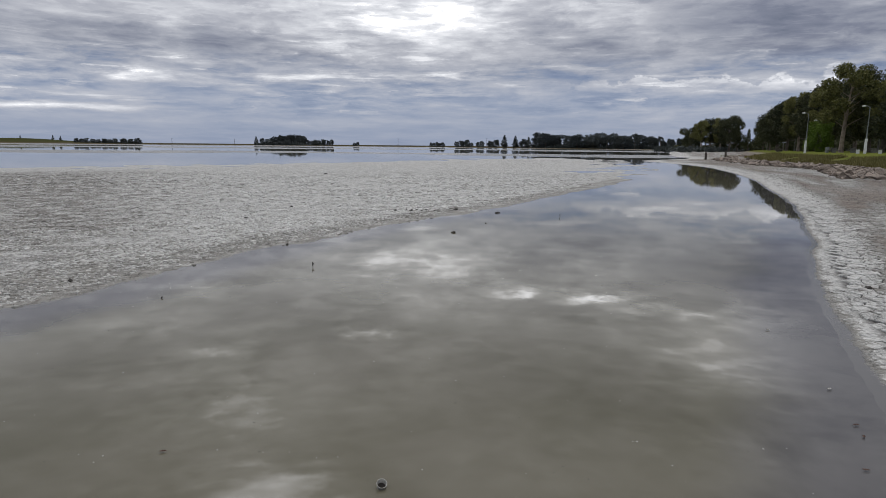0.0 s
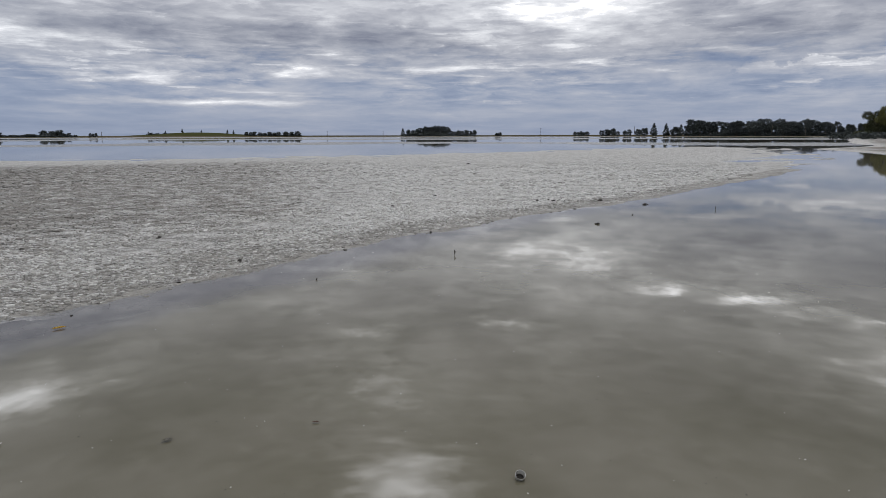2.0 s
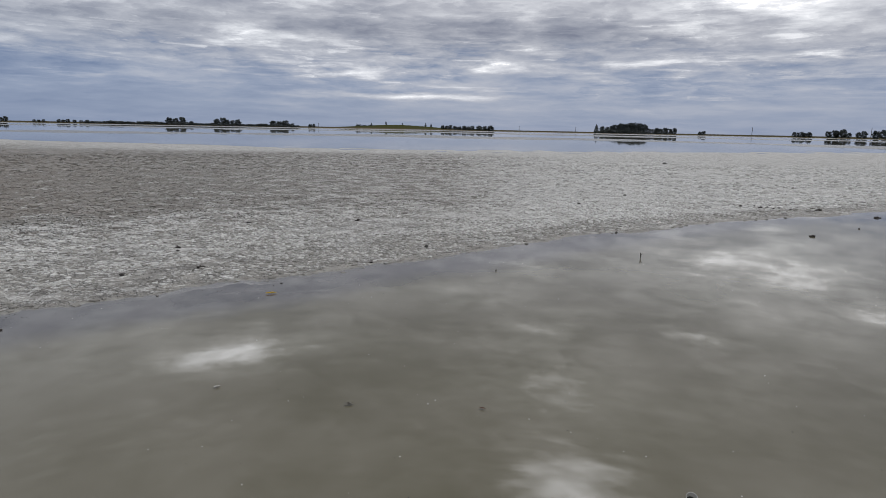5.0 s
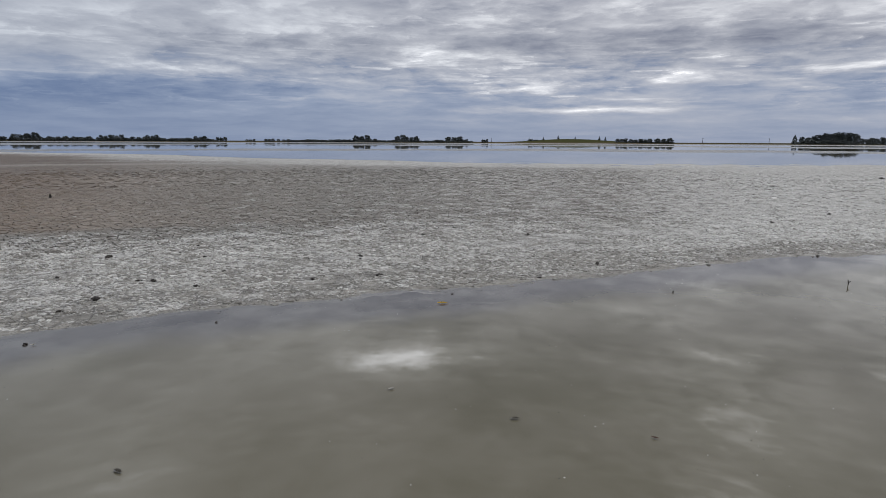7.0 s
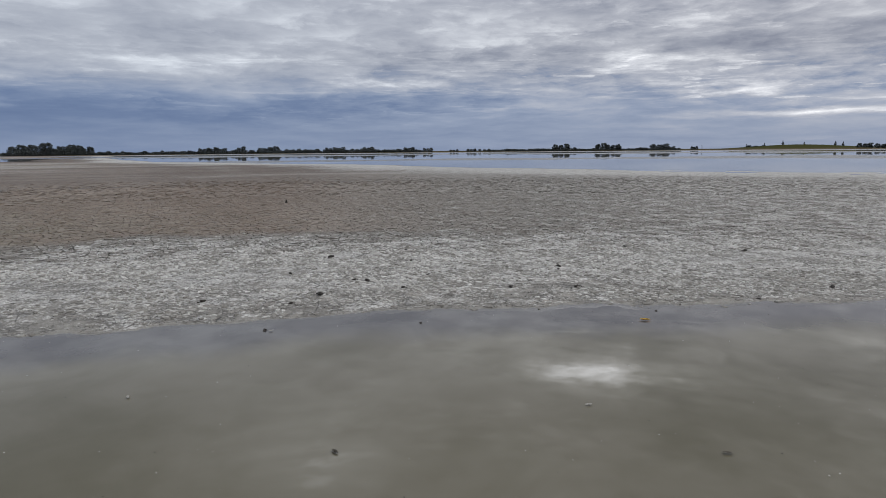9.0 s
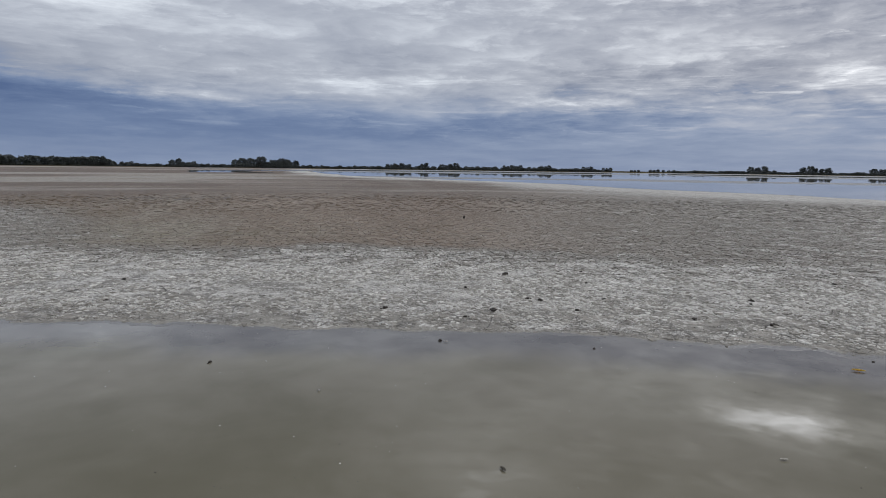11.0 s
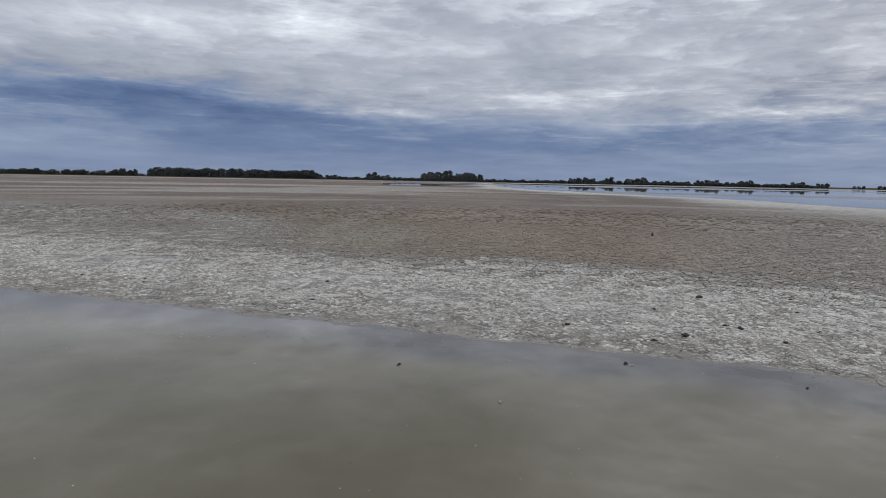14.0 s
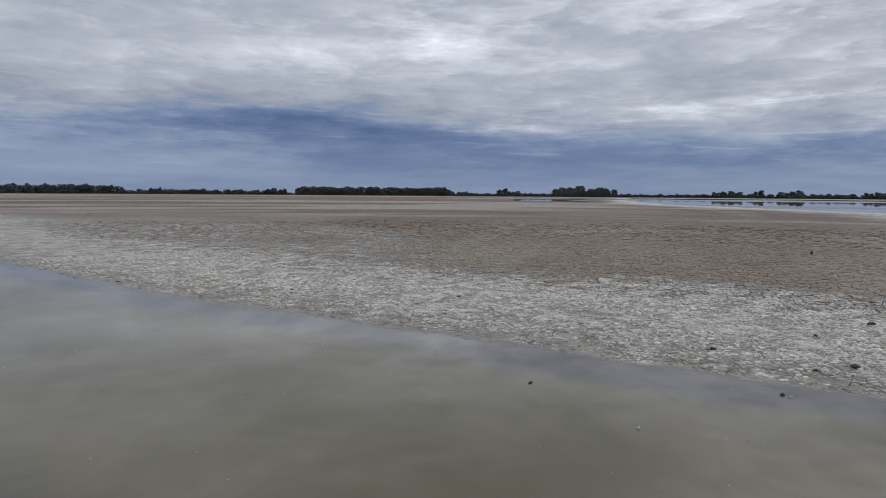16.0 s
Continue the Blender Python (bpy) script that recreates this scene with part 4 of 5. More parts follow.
green_belt("far_shrubs", "low scrub below the trees of the far shore", -21.6, -9.5, 0.29, 0.15, 48, 8)
green_belt("far_shrubs", "low scrub on the green mound across the lake", 26.0, 31.0, 0.10, 0.08, 70, 9)

green_belt("far_shrubs", "low dull scrub covering the mound across the lake", 31.0, 38.8, 0.22, 0.10, 85, 10)

green_belt("shore_reeds", "low green reeds and bushes behind the shore mud", -27.0, -18.5, 0.10, 0.07, -335, 11, 0.5, 1.8)

# ---- the park on the home shore ----
# heading, distance, height, breadth, kind
PARK = [
    (-21.5, 265, 9.4, 1.2, "broad"), (-22.3, 258, 11.8, 1.0, "gum"), (-23.0, 262, 12.5, 1.1, "broad"), (-23.8, 255, 12.1, 1.0, "gum"), (-24.5, 250, 12.7, 1.0, "broad"),
    (-25.1, 258, 9.7, 0.9, "conifer"), (-25.9, 262, 8.6, 0.9, "conifer"), (-27.0, 246, 8.3, 1.0, "broad"), (-27.5, 225, 11.0, 0.9, "broad"), (-28.0, 205, 12.3, 1.1, "broad"),
    (-28.7, 190, 12.8, 1.1, "broad"), (-29.5, 175, 13.4, 1.0, "gum"), (-30.1, 178, 14.0, 1.1, "broad"),
]
PARK_NEAR = [
    (-30.8, 165, 14.1, 1.0, "broad"), (-31.6, 158, 13.9, 1.1, "gum"), (-32.4, 128, 14.8, 1.12, "gum"), (-33.3, 150, 15.3, 0.85, "broad"),
    (-34.2, 138, 11.8, 1.0, "broad"), (-35.0, 132, 12.2, 1.1, "broad"), (-35.9, 125, 13.0, 1.1, "gum"), (-37.1, 120, 12.5, 1.2, "broad"), (-39.1, 118, 13.0, 1.2, "broad"),
    (-31.0, 137, 5.9, 1.05, "willow"), (-41.6, 112, 13.5, 1.1, "gum"), (-44.1, 110, 12.6, 1.2, "broad"),
]
for i, (az, r, h, w, kind) in enumerate(PARK + PARK_NEAR):
    plant(kind, *polar(az, r), h, w, i % 3 if kind != "willow" else 0)
# a second line behind closes the gaps between the trunks
rear = random.Random(11)
for i in range(20):
    az = -28.0 - 0.85 * i
    r = 290 - 6.4 * i + rear.uniform(-8, 8)
    plant(("broad", "broad", "gum")[i % 3], *polar(az, r), (10.5 + rear.uniform(-1, 1.5)) * max(0.85, r / 200), 1.35, i % 3)
def undergrowth():
    """Dark bushes between the trunks at the back of the park."""
    rng = np.random.default_rng(3)
    puffs = []
    for i in range(340):
        u = i / 340
        r = 300 - 150 * u + rng.uniform(-8, 14)
        x, y = polar(-25.3 - 21 * u, r)
        puffs.append((x, y, 1.2 + rng.uniform(0.3, 1.6), rng.uniform(1.5, 2.6), rng.uniform(1.3, 2.4)))
    for i in range(70):
        x, y = polar(-20.2 - 5.5 * i / 70, 285 + rng.uniform(-6, 10))
        puffs.append((x, y, 0.9 + rng.uniform(0.2, 1.0), rng.uniform(1.2, 2.2), rng.uniform(0.8, 1.6)))
    for i in range(150):
        u = i / 150
        x, y = polar(-29.0 - 12 * u, 205 - 45 * u + rng.uniform(-6, 6))
        puffs.append((x, y, 1.3 + rng.uniform(0.4, 1.8), rng.uniform(1.4, 2.4), rng.uniform(1.3, 2.4)))
    verts, faces = leaf_cloud(puffs, 34000, 0.6, rng)
    tagged(mesh_part("undergrowth", verts, faces, LEAF_DARK), "dark undergrowth between the park trees", "shrubs", kind="stuff")


undergrowth()


def palm(x, y):
    base = new("palm_tree")
    bm = bmesh.new()
    tube(bm, [(0, 0, -0.3), (0.05, 0, 1.0), (0, 0, 1.9)], [0.45, 0.38, 0.42], 9)
    part("trunk", bm, BARK, base)
    rng = np.random.default_rng(8)
    verts, faces = [], []
    for i in range(64):
        a, rise = i * 2.4, 1.45 - 1.75 * (i / 64)
        out = np.array([math.cos(a), math.sin(a)])
        side = np.array([-out[1], out[0]])
        for k in range(15):
            u = (k + 1) / 15
            reach = 3.3 * u * math.cos(rise * (1 - u * 0.45))
            z = 1.9 + 3.4 * u * math.sin(rise) - 1.7 * u * u
            for sign in (-1, 1):
                n = len(verts)
                root = np.array([*(out * reach), z])
                end = root + np.array([*(side * sign * 0.6 * (1.1 - u * 0.6) + out * 0.3), -0.3])
                wide = np.array([*(out * 0.13), 0.04])
                verts += [(root - wide).tolist(), (root + wide).tolist(), end.tolist()]
                faces.append((n, n + 1, n + 2))
    mesh_part("crown", verts, faces, LEAF_DARK, base)
    base.matrix_basis = pose(x, y, height_at(x, y)) @ Matrix.Scale(1.3, 4)
    tagged(base, "squat dark green palm tree at the park edge", "tree", "trees in the park")


palm(*polar(-23.9, 272))


def box(bm, size, at, bevel=0.0, turn=0.0):
    made = bmesh.ops.create_cube(bm, size=1.0)["verts"]
    bmesh.ops.scale(bm, verts=made, vec=size)
    if bevel:
        edges = list({e for v in made for e in v.link_edges})
        made = list({v for f in bmesh.ops.bevel(bm, geom=edges, offset=bevel, segments=1, affect="EDGES")["faces"] for v in f.verts} | {v for v in made if v.is_valid})
    if turn:
        bmesh.ops.rotate(bm, verts=made, cent=(0, 0, 0), matrix=Matrix.Rotation(turn, 3, "Z"))
    bmesh.ops.translate(bm, verts=made, vec=at)


def street_lamp(az, r, height, white):
    """A park lamp: pole with a painted foot, a short arm and a lamp head over the lawn."""
    base = new("street_lamp")
    bm = bmesh.new()
    tube(bm, [(0, 0, -0.3), (0, 0, 2), (0, 0, height - 0.15), (0.08, 0, height)], [0.09, 0.075, 0.05, 0.045], 10)
    part("pole", bm, POLE, base)
    bm = bmesh.new()
    tube(bm, [(0, 0, -0.1), (0, 0, 1.9)], [0.17, 0.15], 12)
    part("foot", bm, WHITE if white else CONCRETE, base, "white-painted foot" if white else "")
    bm = bmesh.new()
    tube(bm, [(0.1, 0, height - 0.02), (0.35, 0, height + 0.1), (0.6, 0, height + 0.13)], [0.035, 0.03, 0.03], 8)
    arm = part("arm", bm, POLE, base)
    bm = bmesh.new()
    bmesh.ops.create_uvsphere(bm, u_segments=14, v_segments=8, radius=0.2)
    bmesh.ops.scale(bm, verts=bm.verts, vec=(1.35, 0.8, 0.5))
    bmesh.ops.translate(bm, verts=bm.verts, vec=(0.75, 0, height + 0.12))
    part("lamp_head", bm, WHITE, arm, "pale lamp head", True)
    x, y = polar(az, r)
    base.matrix_basis = pose(x, y, height_at(x, y), 0, 0, 150 + az)
    tagged(base, "grey street lamp with a white-painted foot on the lawn" if white else "thin grey street lamp on the lawn under trees", "street lamp", "lamps along the park")


for az, r, h, white in ((-33.95, 97, 5.9, True), (-30.0, 110, 5.9, True), (-30.8, 138, 5.8, False), (-34.75, 137, 5.6, False), (-29.25, 190, 5.8, False), (-28.45, 215, 5.8, False), (-27.3, 235, 5.8, False)):
    street_lamp(az, r, h, white)


def picnic_table(az, r, turn, mat, label):
    base = new("picnic_table")
    for name, size, at in (("tabletop", (1.8, 0.8, 0.09), (0, 0, 0.74)), ("bench", (1.8, 0.3, 0.08), (0, 0.75, 0.44)), ("bench", (1.8, 0.3, 0.08), (0, -0.75, 0.44))):
        bm = bmesh.new()
        box(bm, size, at, 0.02)
        part(name, bm, mat, base)
    for sx in (-0.6, 0.6):
        bm = bmesh.new()
        box(bm, (0.16, 1.7, 0.12), (sx, 0, 0.34), 0.01)
        box(bm, (0.16, 0.6, 0.72), (sx, 0, 0.34), 0.01)
        part("trestle", bm, mat, base)
    x, y = polar(az, r)
    base.matrix_basis = pose(x, y, height_at(x, y), 0, 0, turn)
    tagged(base, label, "table", "tables in the park")


picnic_table(-28.2, 150, 30, WOOD, "dark wooden picnic table with benches on the lawn")
picnic_table(-31.95, 118, 62, CONCRETE, "dull grey concrete picnic table with benches under trees")
picnic_table(-33.2, 120, 50, CONCRETE, "dull grey concrete picnic table with benches under trees")
picnic_table(-34.5, 116, 58, CONCRETE, "dull grey concrete picnic table with benches under trees")


def white_bench(az, r):
    base = new("bench")
    bm = bmesh.new()
    box(bm, (1.7, 0.42, 0.08), (0, 0, 0.46), 0.015)
    part("seat", bm, WHITE, base)
    for sx in (-0.65, 0.65):
        bm = bmesh.new()
        box(bm, (0.14, 0.36, 0.46), (sx, 0, 0.2), 0.01)
        part("leg", bm, WHITE, base)
    x, y = polar(az, r)
    base.matrix_basis = pose(x, y, height_at(x, y), 0, 0, 55)
    tagged(base, "white-painted bench beside a street lamp", "bench")


white_bench(-33.5, 98)
white_bench(-34.9, 96)


def litter_bin(az, r):
    base = new("waste_drum")
    bm = bmesh.new()
    tube(bm, [(0, 0, 0), (0, 0, 0.3), (0, 0, 0.34), (0, 0, 0.6), (0, 0, 0.64), (0, 0, 0.9)], [0.28, 0.28, 0.3, 0.3, 0.28, 0.28], 16)
    part("drum", bm, POLE, base)
    x, y = polar(az, r)
    base.matrix_basis = pose(x, y, height_at(x, y))
    tagged(base, "dull grey waste drum on the park lawn", "bin")


litter_bin(-31.5, 118)


# ---- the stone revetment along the bank ----
def rock_mesh(seed):
    rng = random.Random(seed)
    bm = bmesh.new()
    bmesh.ops.create_icosphere(bm, subdivisions=2, radius=0.5)
    cuts = [(Vector((rng.uniform(-1, 1), rng.uniform(-1, 1), rng.uniform(-1, 1))).normalized(), rng.uniform(0.16, 0.36)) for _ in range(11)]
    for v in bm.verts:
        for normal, off in cuts:
            over = v.co.dot(normal) - off
            if over > 0:
                v.co -= normal * over
        v.co += Vector((rng.uniform(-1, 1), rng.uniform(-1, 1), rng.uniform(-1, 1))) * 0.012
    mesh = bpy.data.meshes.new("rock")
    bm.to_mesh(mesh)
    bm.free()
    mesh.materials.append(ROCK)
    return mesh


def revetment():
    base = new("rock_revetment")
    tagged(base, "loose grey boulders heaped along the foot of the grassy bank", "rocks")
    shapes = [rock_mesh(s) for s in range(10)]
    rng = random.Random(4)
    stretch = rounded([(57.66, 116.60), (39.82, 86.50), (34.35, 70.44), (32.12, 60.59), (31.67, 54.03), (30.39, 46.88), (27.20, 39.93), (24.31, 34.02), (20.01, 24.95)], 8)[:58]
    at = []
    while len(at) < 900:
        i = int(rng.random() ** 0.7 * (len(stretch) - 1))
        a, b = stretch[i], stretch[i + 1]
        u, off = rng.random(), rng.uniform(-0.5, 2.4)
        dx, dy = b - a
        n = math.hypot(dx, dy)
        at.append((a[0] + dx * u - dy / n * -off, a[1] + dy * u + dx / n * -off, off))
    pts = np.array(at)
    z = ground_height(pts[:, 0], pts[:, 1])[0]
    for (x, y, off), h in zip(at, z):
        s = rng.uniform(0.22, 0.62) * (1.1 if off < 1.5 else 0.85)
        ob = new("rock", shapes[rng.randrange(10)])
        ob.parent = base
        ob.matrix_basis = pose(x, y, h + s * rng.uniform(0.1, 0.32), rng.uniform(-35, 35), rng.uniform(-35, 35), rng.uniform(0, 360)) @ Matrix.Diagonal((s * rng.uniform(1.0, 1.9), s, s * rng.uniform(0.35, 0.75), 1))


revetment()


def bank_grass():
    """Tufts on the bank and in front of the lawn."""
    rng = np.random.default_rng(17)
    count = 22000
    line = rounded([(57.66, 116.60), (39.82, 86.50), (34.35, 70.44), (32.12, 60.59), (31.67, 54.03), (30.39, 46.88), (27.20, 39.93), (24.31, 34.02), (20.01, 24.95)], 8)[:58]
    i = (rng.random(count) ** 0.75 * (len(line) - 1)).astype(int)
    d = line[i + 1] - line[i]
    n = np.hypot(*d.T)[:, None]
    off = rng.uniform(1.6, 5.5, (count, 1))
    p = line[i] + d * rng.random((count, 1)) + np.stack([-d[:, 1], d[:, 0]], -1) / n * off
    keep = fbm(p[:, 0] / 3, p[:, 1] / 3, 3, 7) > -0.35
    p = p[keep]
    z = ground_height(p[:, 0], p[:, 1])[0]
    k = len(p)
    a = rng.uniform(0, 6.28, k)
    h = rng.uniform(0.10, 0.34, k)
    w = np.stack([np.cos(a), np.sin(a)], -1) * 0.05
    tip = p + rng.normal(size=(k, 2)) * 0.07
    verts = np.stack([np.column_stack([p - w, z - 0.02]), np.column_stack([p + w, z - 0.02]), np.column_stack([tip, z + h])], 1).reshape(-1, 3)
    ob = mesh_part("bank_grass", verts.tolist(), np.arange(3 * k).reshape(-1, 3).tolist(), LEAF_GRASS)
    tagged(ob, "rough green and yellowed grass on the bank", "grass", kind="stuff")


bank_grass()


def mooring_post(az, r, height, tilt):
    x, y = polar(az, r)
    base = new("wooden_post")
    bm = bmesh.new()
    tube(bm, [(0, 0, -0.4), (0.01, 0, height * 0.5), (0, 0.02, height * 0.93), (0.0, 0.02, height)], [0.17, 0.16, 0.15, 0.12], 10)
    part("post", bm, WOOD, base)
    base.matrix_basis = pose(x, y, height_at(x, y), tilt, 0, 0)
    tagged(base, "dark weathered wooden post standing in the shore mud", "post", "posts on the shore")


mooring_post(-22.76, 93, 1.0, 2)
mooring_post(-24.28, 109, 1.1, -3)
mooring_post(-26.48, 113, 0.6, 1)


def utility_pole(az, el):
    r = 860.0
    x, y = polar(az, r)
    z = height_at(x, y)
    height = r * math.tan(radians(el)) + EYE - z
    base = new("utility_pole")
    bm = bmesh.new()
    tube(bm, [(0, 0, -0.5), (0, 0, height)], [0.3, 0.2], 8)
    part("pole", bm, WOOD, base)
    bm = bmesh.new()
    box(bm, (1.8, 0.14, 0.14), (0, 0, height - 0.5), 0.01, radians(az))
    part("crossarm", bm, WOOD, base)
    base.matrix_basis = pose(x, y, z)
    tagged(base, "thin wooden utility pole on the plain beyond the lake", "pole", "poles beyond the lake")


for az, el in ((41.6, 0.30), (23.5, 0.38), (18.5, 0.36), (4.2, 0.60), (-3.9, 0.70)):
    utility_pole(az, el)


def far_house(az, r):
    x, y = polar(az, r)
    base = new("house")
    bm = bmesh.new()
    box(bm, (9, 6, 2.8), (0, 0, 1.4))
    part("wall", bm, CONCRETE, base)
    bm = bmesh.new()
    for sx, sy, z in ((-4.8, -3.4, 2.8), (4.8, -3.4, 2.8), (4.8, 3.4, 2.8), (-4.8, 3.4, 2.8), (-4.8, 0, 4.4), (4.8, 0, 4.4)):
        bm.verts.new((sx, sy, z))
    bm.verts.ensure_lookup_table()
    for f in ((0, 1, 5, 4), (2, 3, 4, 5), (1, 2, 5), (3, 0, 4), (3, 2, 1, 0)):
        bm.faces.new([bm.verts[k] for k in f])
    part("roof", bm, CONCRETE, base)
    for sx in (-2.6, 2.4):
        bm = bmesh.new()
        box(bm, (1.5, 0.06, 1.3), (sx, 3.02, 1.6))
        window = part("window", bm, WHITE, base)
        bm = bmesh.new()
        box(bm, (1.3, 0.04, 1.1), (sx, 3.06, 1.6))
        part("pane", bm, CLOD, window)
    base.matrix_basis = pose(x, y, height_at(x, y), 0, 0, az) @ Matrix.Scale(0.7, 4)
    tagged(base, "small white house among trees beyond the lake", "house")


far_house(127.4, 640)


# ---- cracked mud plates ----
def mud_cells(x0, x1, y0, y1, size, seed, inside):
    """Cells of cracked mud in a stretch of the plan: (middle, outline) for each that lies inside."""
    from mathutils import geometry
    rng = np.random.default_rng(seed)
    gx, gy = np.meshgrid(np.arange(x0, x1, size), np.arange(y0, y1, size))
    p = np.stack([gx.ravel(), gy.ravel()], -1) + rng.uniform(-0.46, 0.46, (gx.size, 2)) * size
    keep = inside(p[:, 0], p[:, 1])
    p = p[keep]
    if len(p) < 10:
        return []
    verts, _, faces, *_ = geometry.delaunay_2d_cdt([Vector(q) for q in p], [], [], 0, 1e-6)
    v = np.array([(q.x, q.y) for q in verts])
    tri = np.array([f for f in faces if len(f) == 3])
    a, b, c = v[tri[:, 0]], v[tri[:, 1]], v[tri[:, 2]]
    d = 2 * (a[:, 0] * (b[:, 1] - c[:, 1]) + b[:, 0] * (c[:, 1] - a[:, 1]) + c[:, 0] * (a[:, 1] - b[:, 1]))
    d[np.abs(d) < 1e-9] = 1e-9
    a2, b2, c2 = (a**2).sum(1), (b**2).sum(1), (c**2).sum(1)
    mid = np.stack([(a2 * (b[:, 1] - c[:, 1]) + b2 * (c[:, 1] - a[:, 1]) + c2 * (a[:, 1] - b[:, 1])) / d, (a2 * (c[:, 0] - b[:, 0]) + b2 * (a[:, 0] - c[:, 0]) + c2 * (b[:, 0] - a[:, 0])) / d], -1)
    around = [[] for _ in v]
    for k, t in enumerate(tri):
        for i in t:
            around[i].append(k)
    cells = []
    for i, ks in enumerate(around):
        ring = mid[ks]
        off = ring - v[i]
        if len(ks) < 4 or np.abs(off).max() > size * 1.15:
            continue
        order = np.argsort(np.arctan2(off[:, 1], off[:, 0]))
        ring = ring[order]
        gap = np.linalg.norm(ring - np.roll(ring, 1, axis=0), axis=1) > size * 0.06
        if gap.sum() >= 4:
            cells.append((v[i], ring[gap]))
    return cells


def plates(cells, gap, seed, near, tilt, dish, singles=150, keep=None, name="mud_plate", mat=None, lift=(0.0, 0.007), ragged=0.0):
    """Plates from cells, thinned out by keep; those near a place become objects of their own, the rest one mesh."""
    mat = mat or MUD
    if keep is not None and cells:
        spots = np.array([c for c, _ in cells])
        stay = np.random.default_rng(seed + 500).random(len(cells)) < keep(spots[:, 0], spots[:, 1])
        cells = [c for c, s in zip(cells, stay) if s]
    if not cells:
        return
    rng = np.random.default_rng(seed)
    middles = np.array([c for c, _ in cells])
    z, salt, wet, turf, dry, bed, algae = ground_height(middles[:, 0], middles[:, 1])
    top = z + BED_DEPTH * bed + rng.uniform(*lift, len(cells))
    z = z + BED_DEPTH * bed - BED_DEPTH
    order = np.argsort(np.hypot(*(middles - near).T))
    single = set(order[:singles].tolist())
    all_v, all_f, all_m = [], [], []
    for i, (mid, ring) in enumerate(cells):
        n = len(ring)
        off = ring - mid
        away = np.linalg.norm(off, axis=1)[:, None]
        rim = off * np.clip(1 - gap * rng.uniform(0.7, 1.5) / away, 0.3, 1)
        if ragged:
            rim = rim * rng.uniform(1 - ragged, 1.0, (n, 1)) * rng.uniform(1 - ragged, 1.0)
        face = rim * np.clip(1 - 0.014 / away, 0.3, 1)
        slope = rng.uniform(-tilt, tilt, 2)
        curl = rng.uniform(0, dish)
        zt = top[i] + face @ slope + curl
        vs = np.concatenate([np.column_stack([face, zt]), np.column_stack([rim, zt - 0.007]), np.column_stack([rim * 0.99, np.full(n, z[i] - 0.01)]), [[0, 0, top[i]]]])
        fs = [(j, (j + 1) % n, 3 * n) for j in range(n)]
        for lo in (0, n):
            fs += [(lo + j, lo + n + j, lo + n + (j + 1) % n, lo + (j + 1) % n) for j in range(n)]
        if i in single:
            mesh = bpy.data.meshes.new(name)
            mesh.from_pydata((vs - [0, 0, z[i]]).tolist(), [], fs)
            mesh.materials.append(mat)
            for key, value in (("salt", salt[i]), ("whole", 1.0), ("wet", wet[i] * 0.4), ("algae", algae[i])):
                mesh.attributes.new(key, "FLOAT", "POINT").data.foreach_set("value", np.full(len(vs), value, np.float32))
            ob = new(name, mesh)
            ob.parent = GROUND
            ob.matrix_basis = pose(*mid, z[i])
            continue
        start = len(all_v)
        all_v += (vs + [*mid, 0]).tolist()
        all_f += [tuple(start + k for k in f) for f in fs]
        all_m += [(salt[i], 1.0, wet[i] * 0.4, algae[i])] * len(vs)
    ob = mesh_part(name + "s", all_v, all_f, mat, GROUND)
    for k, key in enumerate(("salt", "whole", "wet", "algae")):
        ob.data.attributes.new(key, "FLOAT", "POINT").data.foreach_set("value", np.array(all_m, np.float32)[:, k])
    tagged(ob, kind="stuff")


def heading_of(x, y):
    return np.degrees(np.arctan2(-x, y))


def on_flat(x, y):
    d = inside_distance(x, y, FLAT)
    r, a = np.hypot(x, y), heading_of(x, y)
    return (d > 3.2 - 0.9 * fbm(x, y, 2, 5)) & (r < 24.5) & (a > 8) & (a < 154)


def on_flat_beyond(x, y):
    d = inside_distance(x, y, FLAT)
    r, a = np.hypot(x, y), heading_of(x, y)
    return (d > 3.2 - 0.9 * fbm(x, y, 2, 5)) & (r > 24.2) & (r < 43) & (a > 10) & (a < 142)


def on_home(x, y):
    d = inside_distance(x, y, HOME)
    r, a = np.hypot(x, y), heading_of(x, y)
    return (d > 0.22 + 0.12 * fbm(x, y, 2, 6)) & (r < 22.5) & (a < -12) & (a > -50)


def flat_cover(x, y):
    """How thickly whole plates lie: thinner far out and towards the salt."""
    r, a = np.hypot(x, y), heading_of(x, y)
    return ease(a + 5 * fbm(x / 3, y / 3, 3, 91), 9, 36) * (1 - ease(r + 3 * fbm(x / 5, y / 5, 3, 92), 28, 43))


def on_crust(x, y):
    d = inside_distance(x, y, FLAT)
    r, a = np.hypot(x, y), heading_of(x, y)
    return (d > -0.35) & (d < 5.2) & (r < 19) & (a > -4) & (a < 152)


def crust_cover(x, y):
    """Crust lies in clumps, with bare grey mud between, and ends raggedly at the water."""
    z, salt, wet = ground_height(x, y)[:3]
    d = inside_distance(x, y, FLAT)
    clump = fbm(x * 0.8, y * 0.8, 3, 93) + 0.7 * fbm(x * 2.6, y * 2.6, 3, 94)
    return (z > 0.001) * ease(clump, -0.55, 0.25) * (0.25 + 0.75 * ease(d, -0.2, 0.5)) * (1 - ease(d + 1.2 * fbm(x / 2, y / 2, 2, 95), 3.6, 5.2))


def on_bright_end(x, y):
    d = inside_distance(x, y, FLAT)
    r, a = np.hypot(x, y), heading_of(x, y)
    return (d > 0.0) & (r > 15) & (r < 42) & (a > -14) & (a < 40)


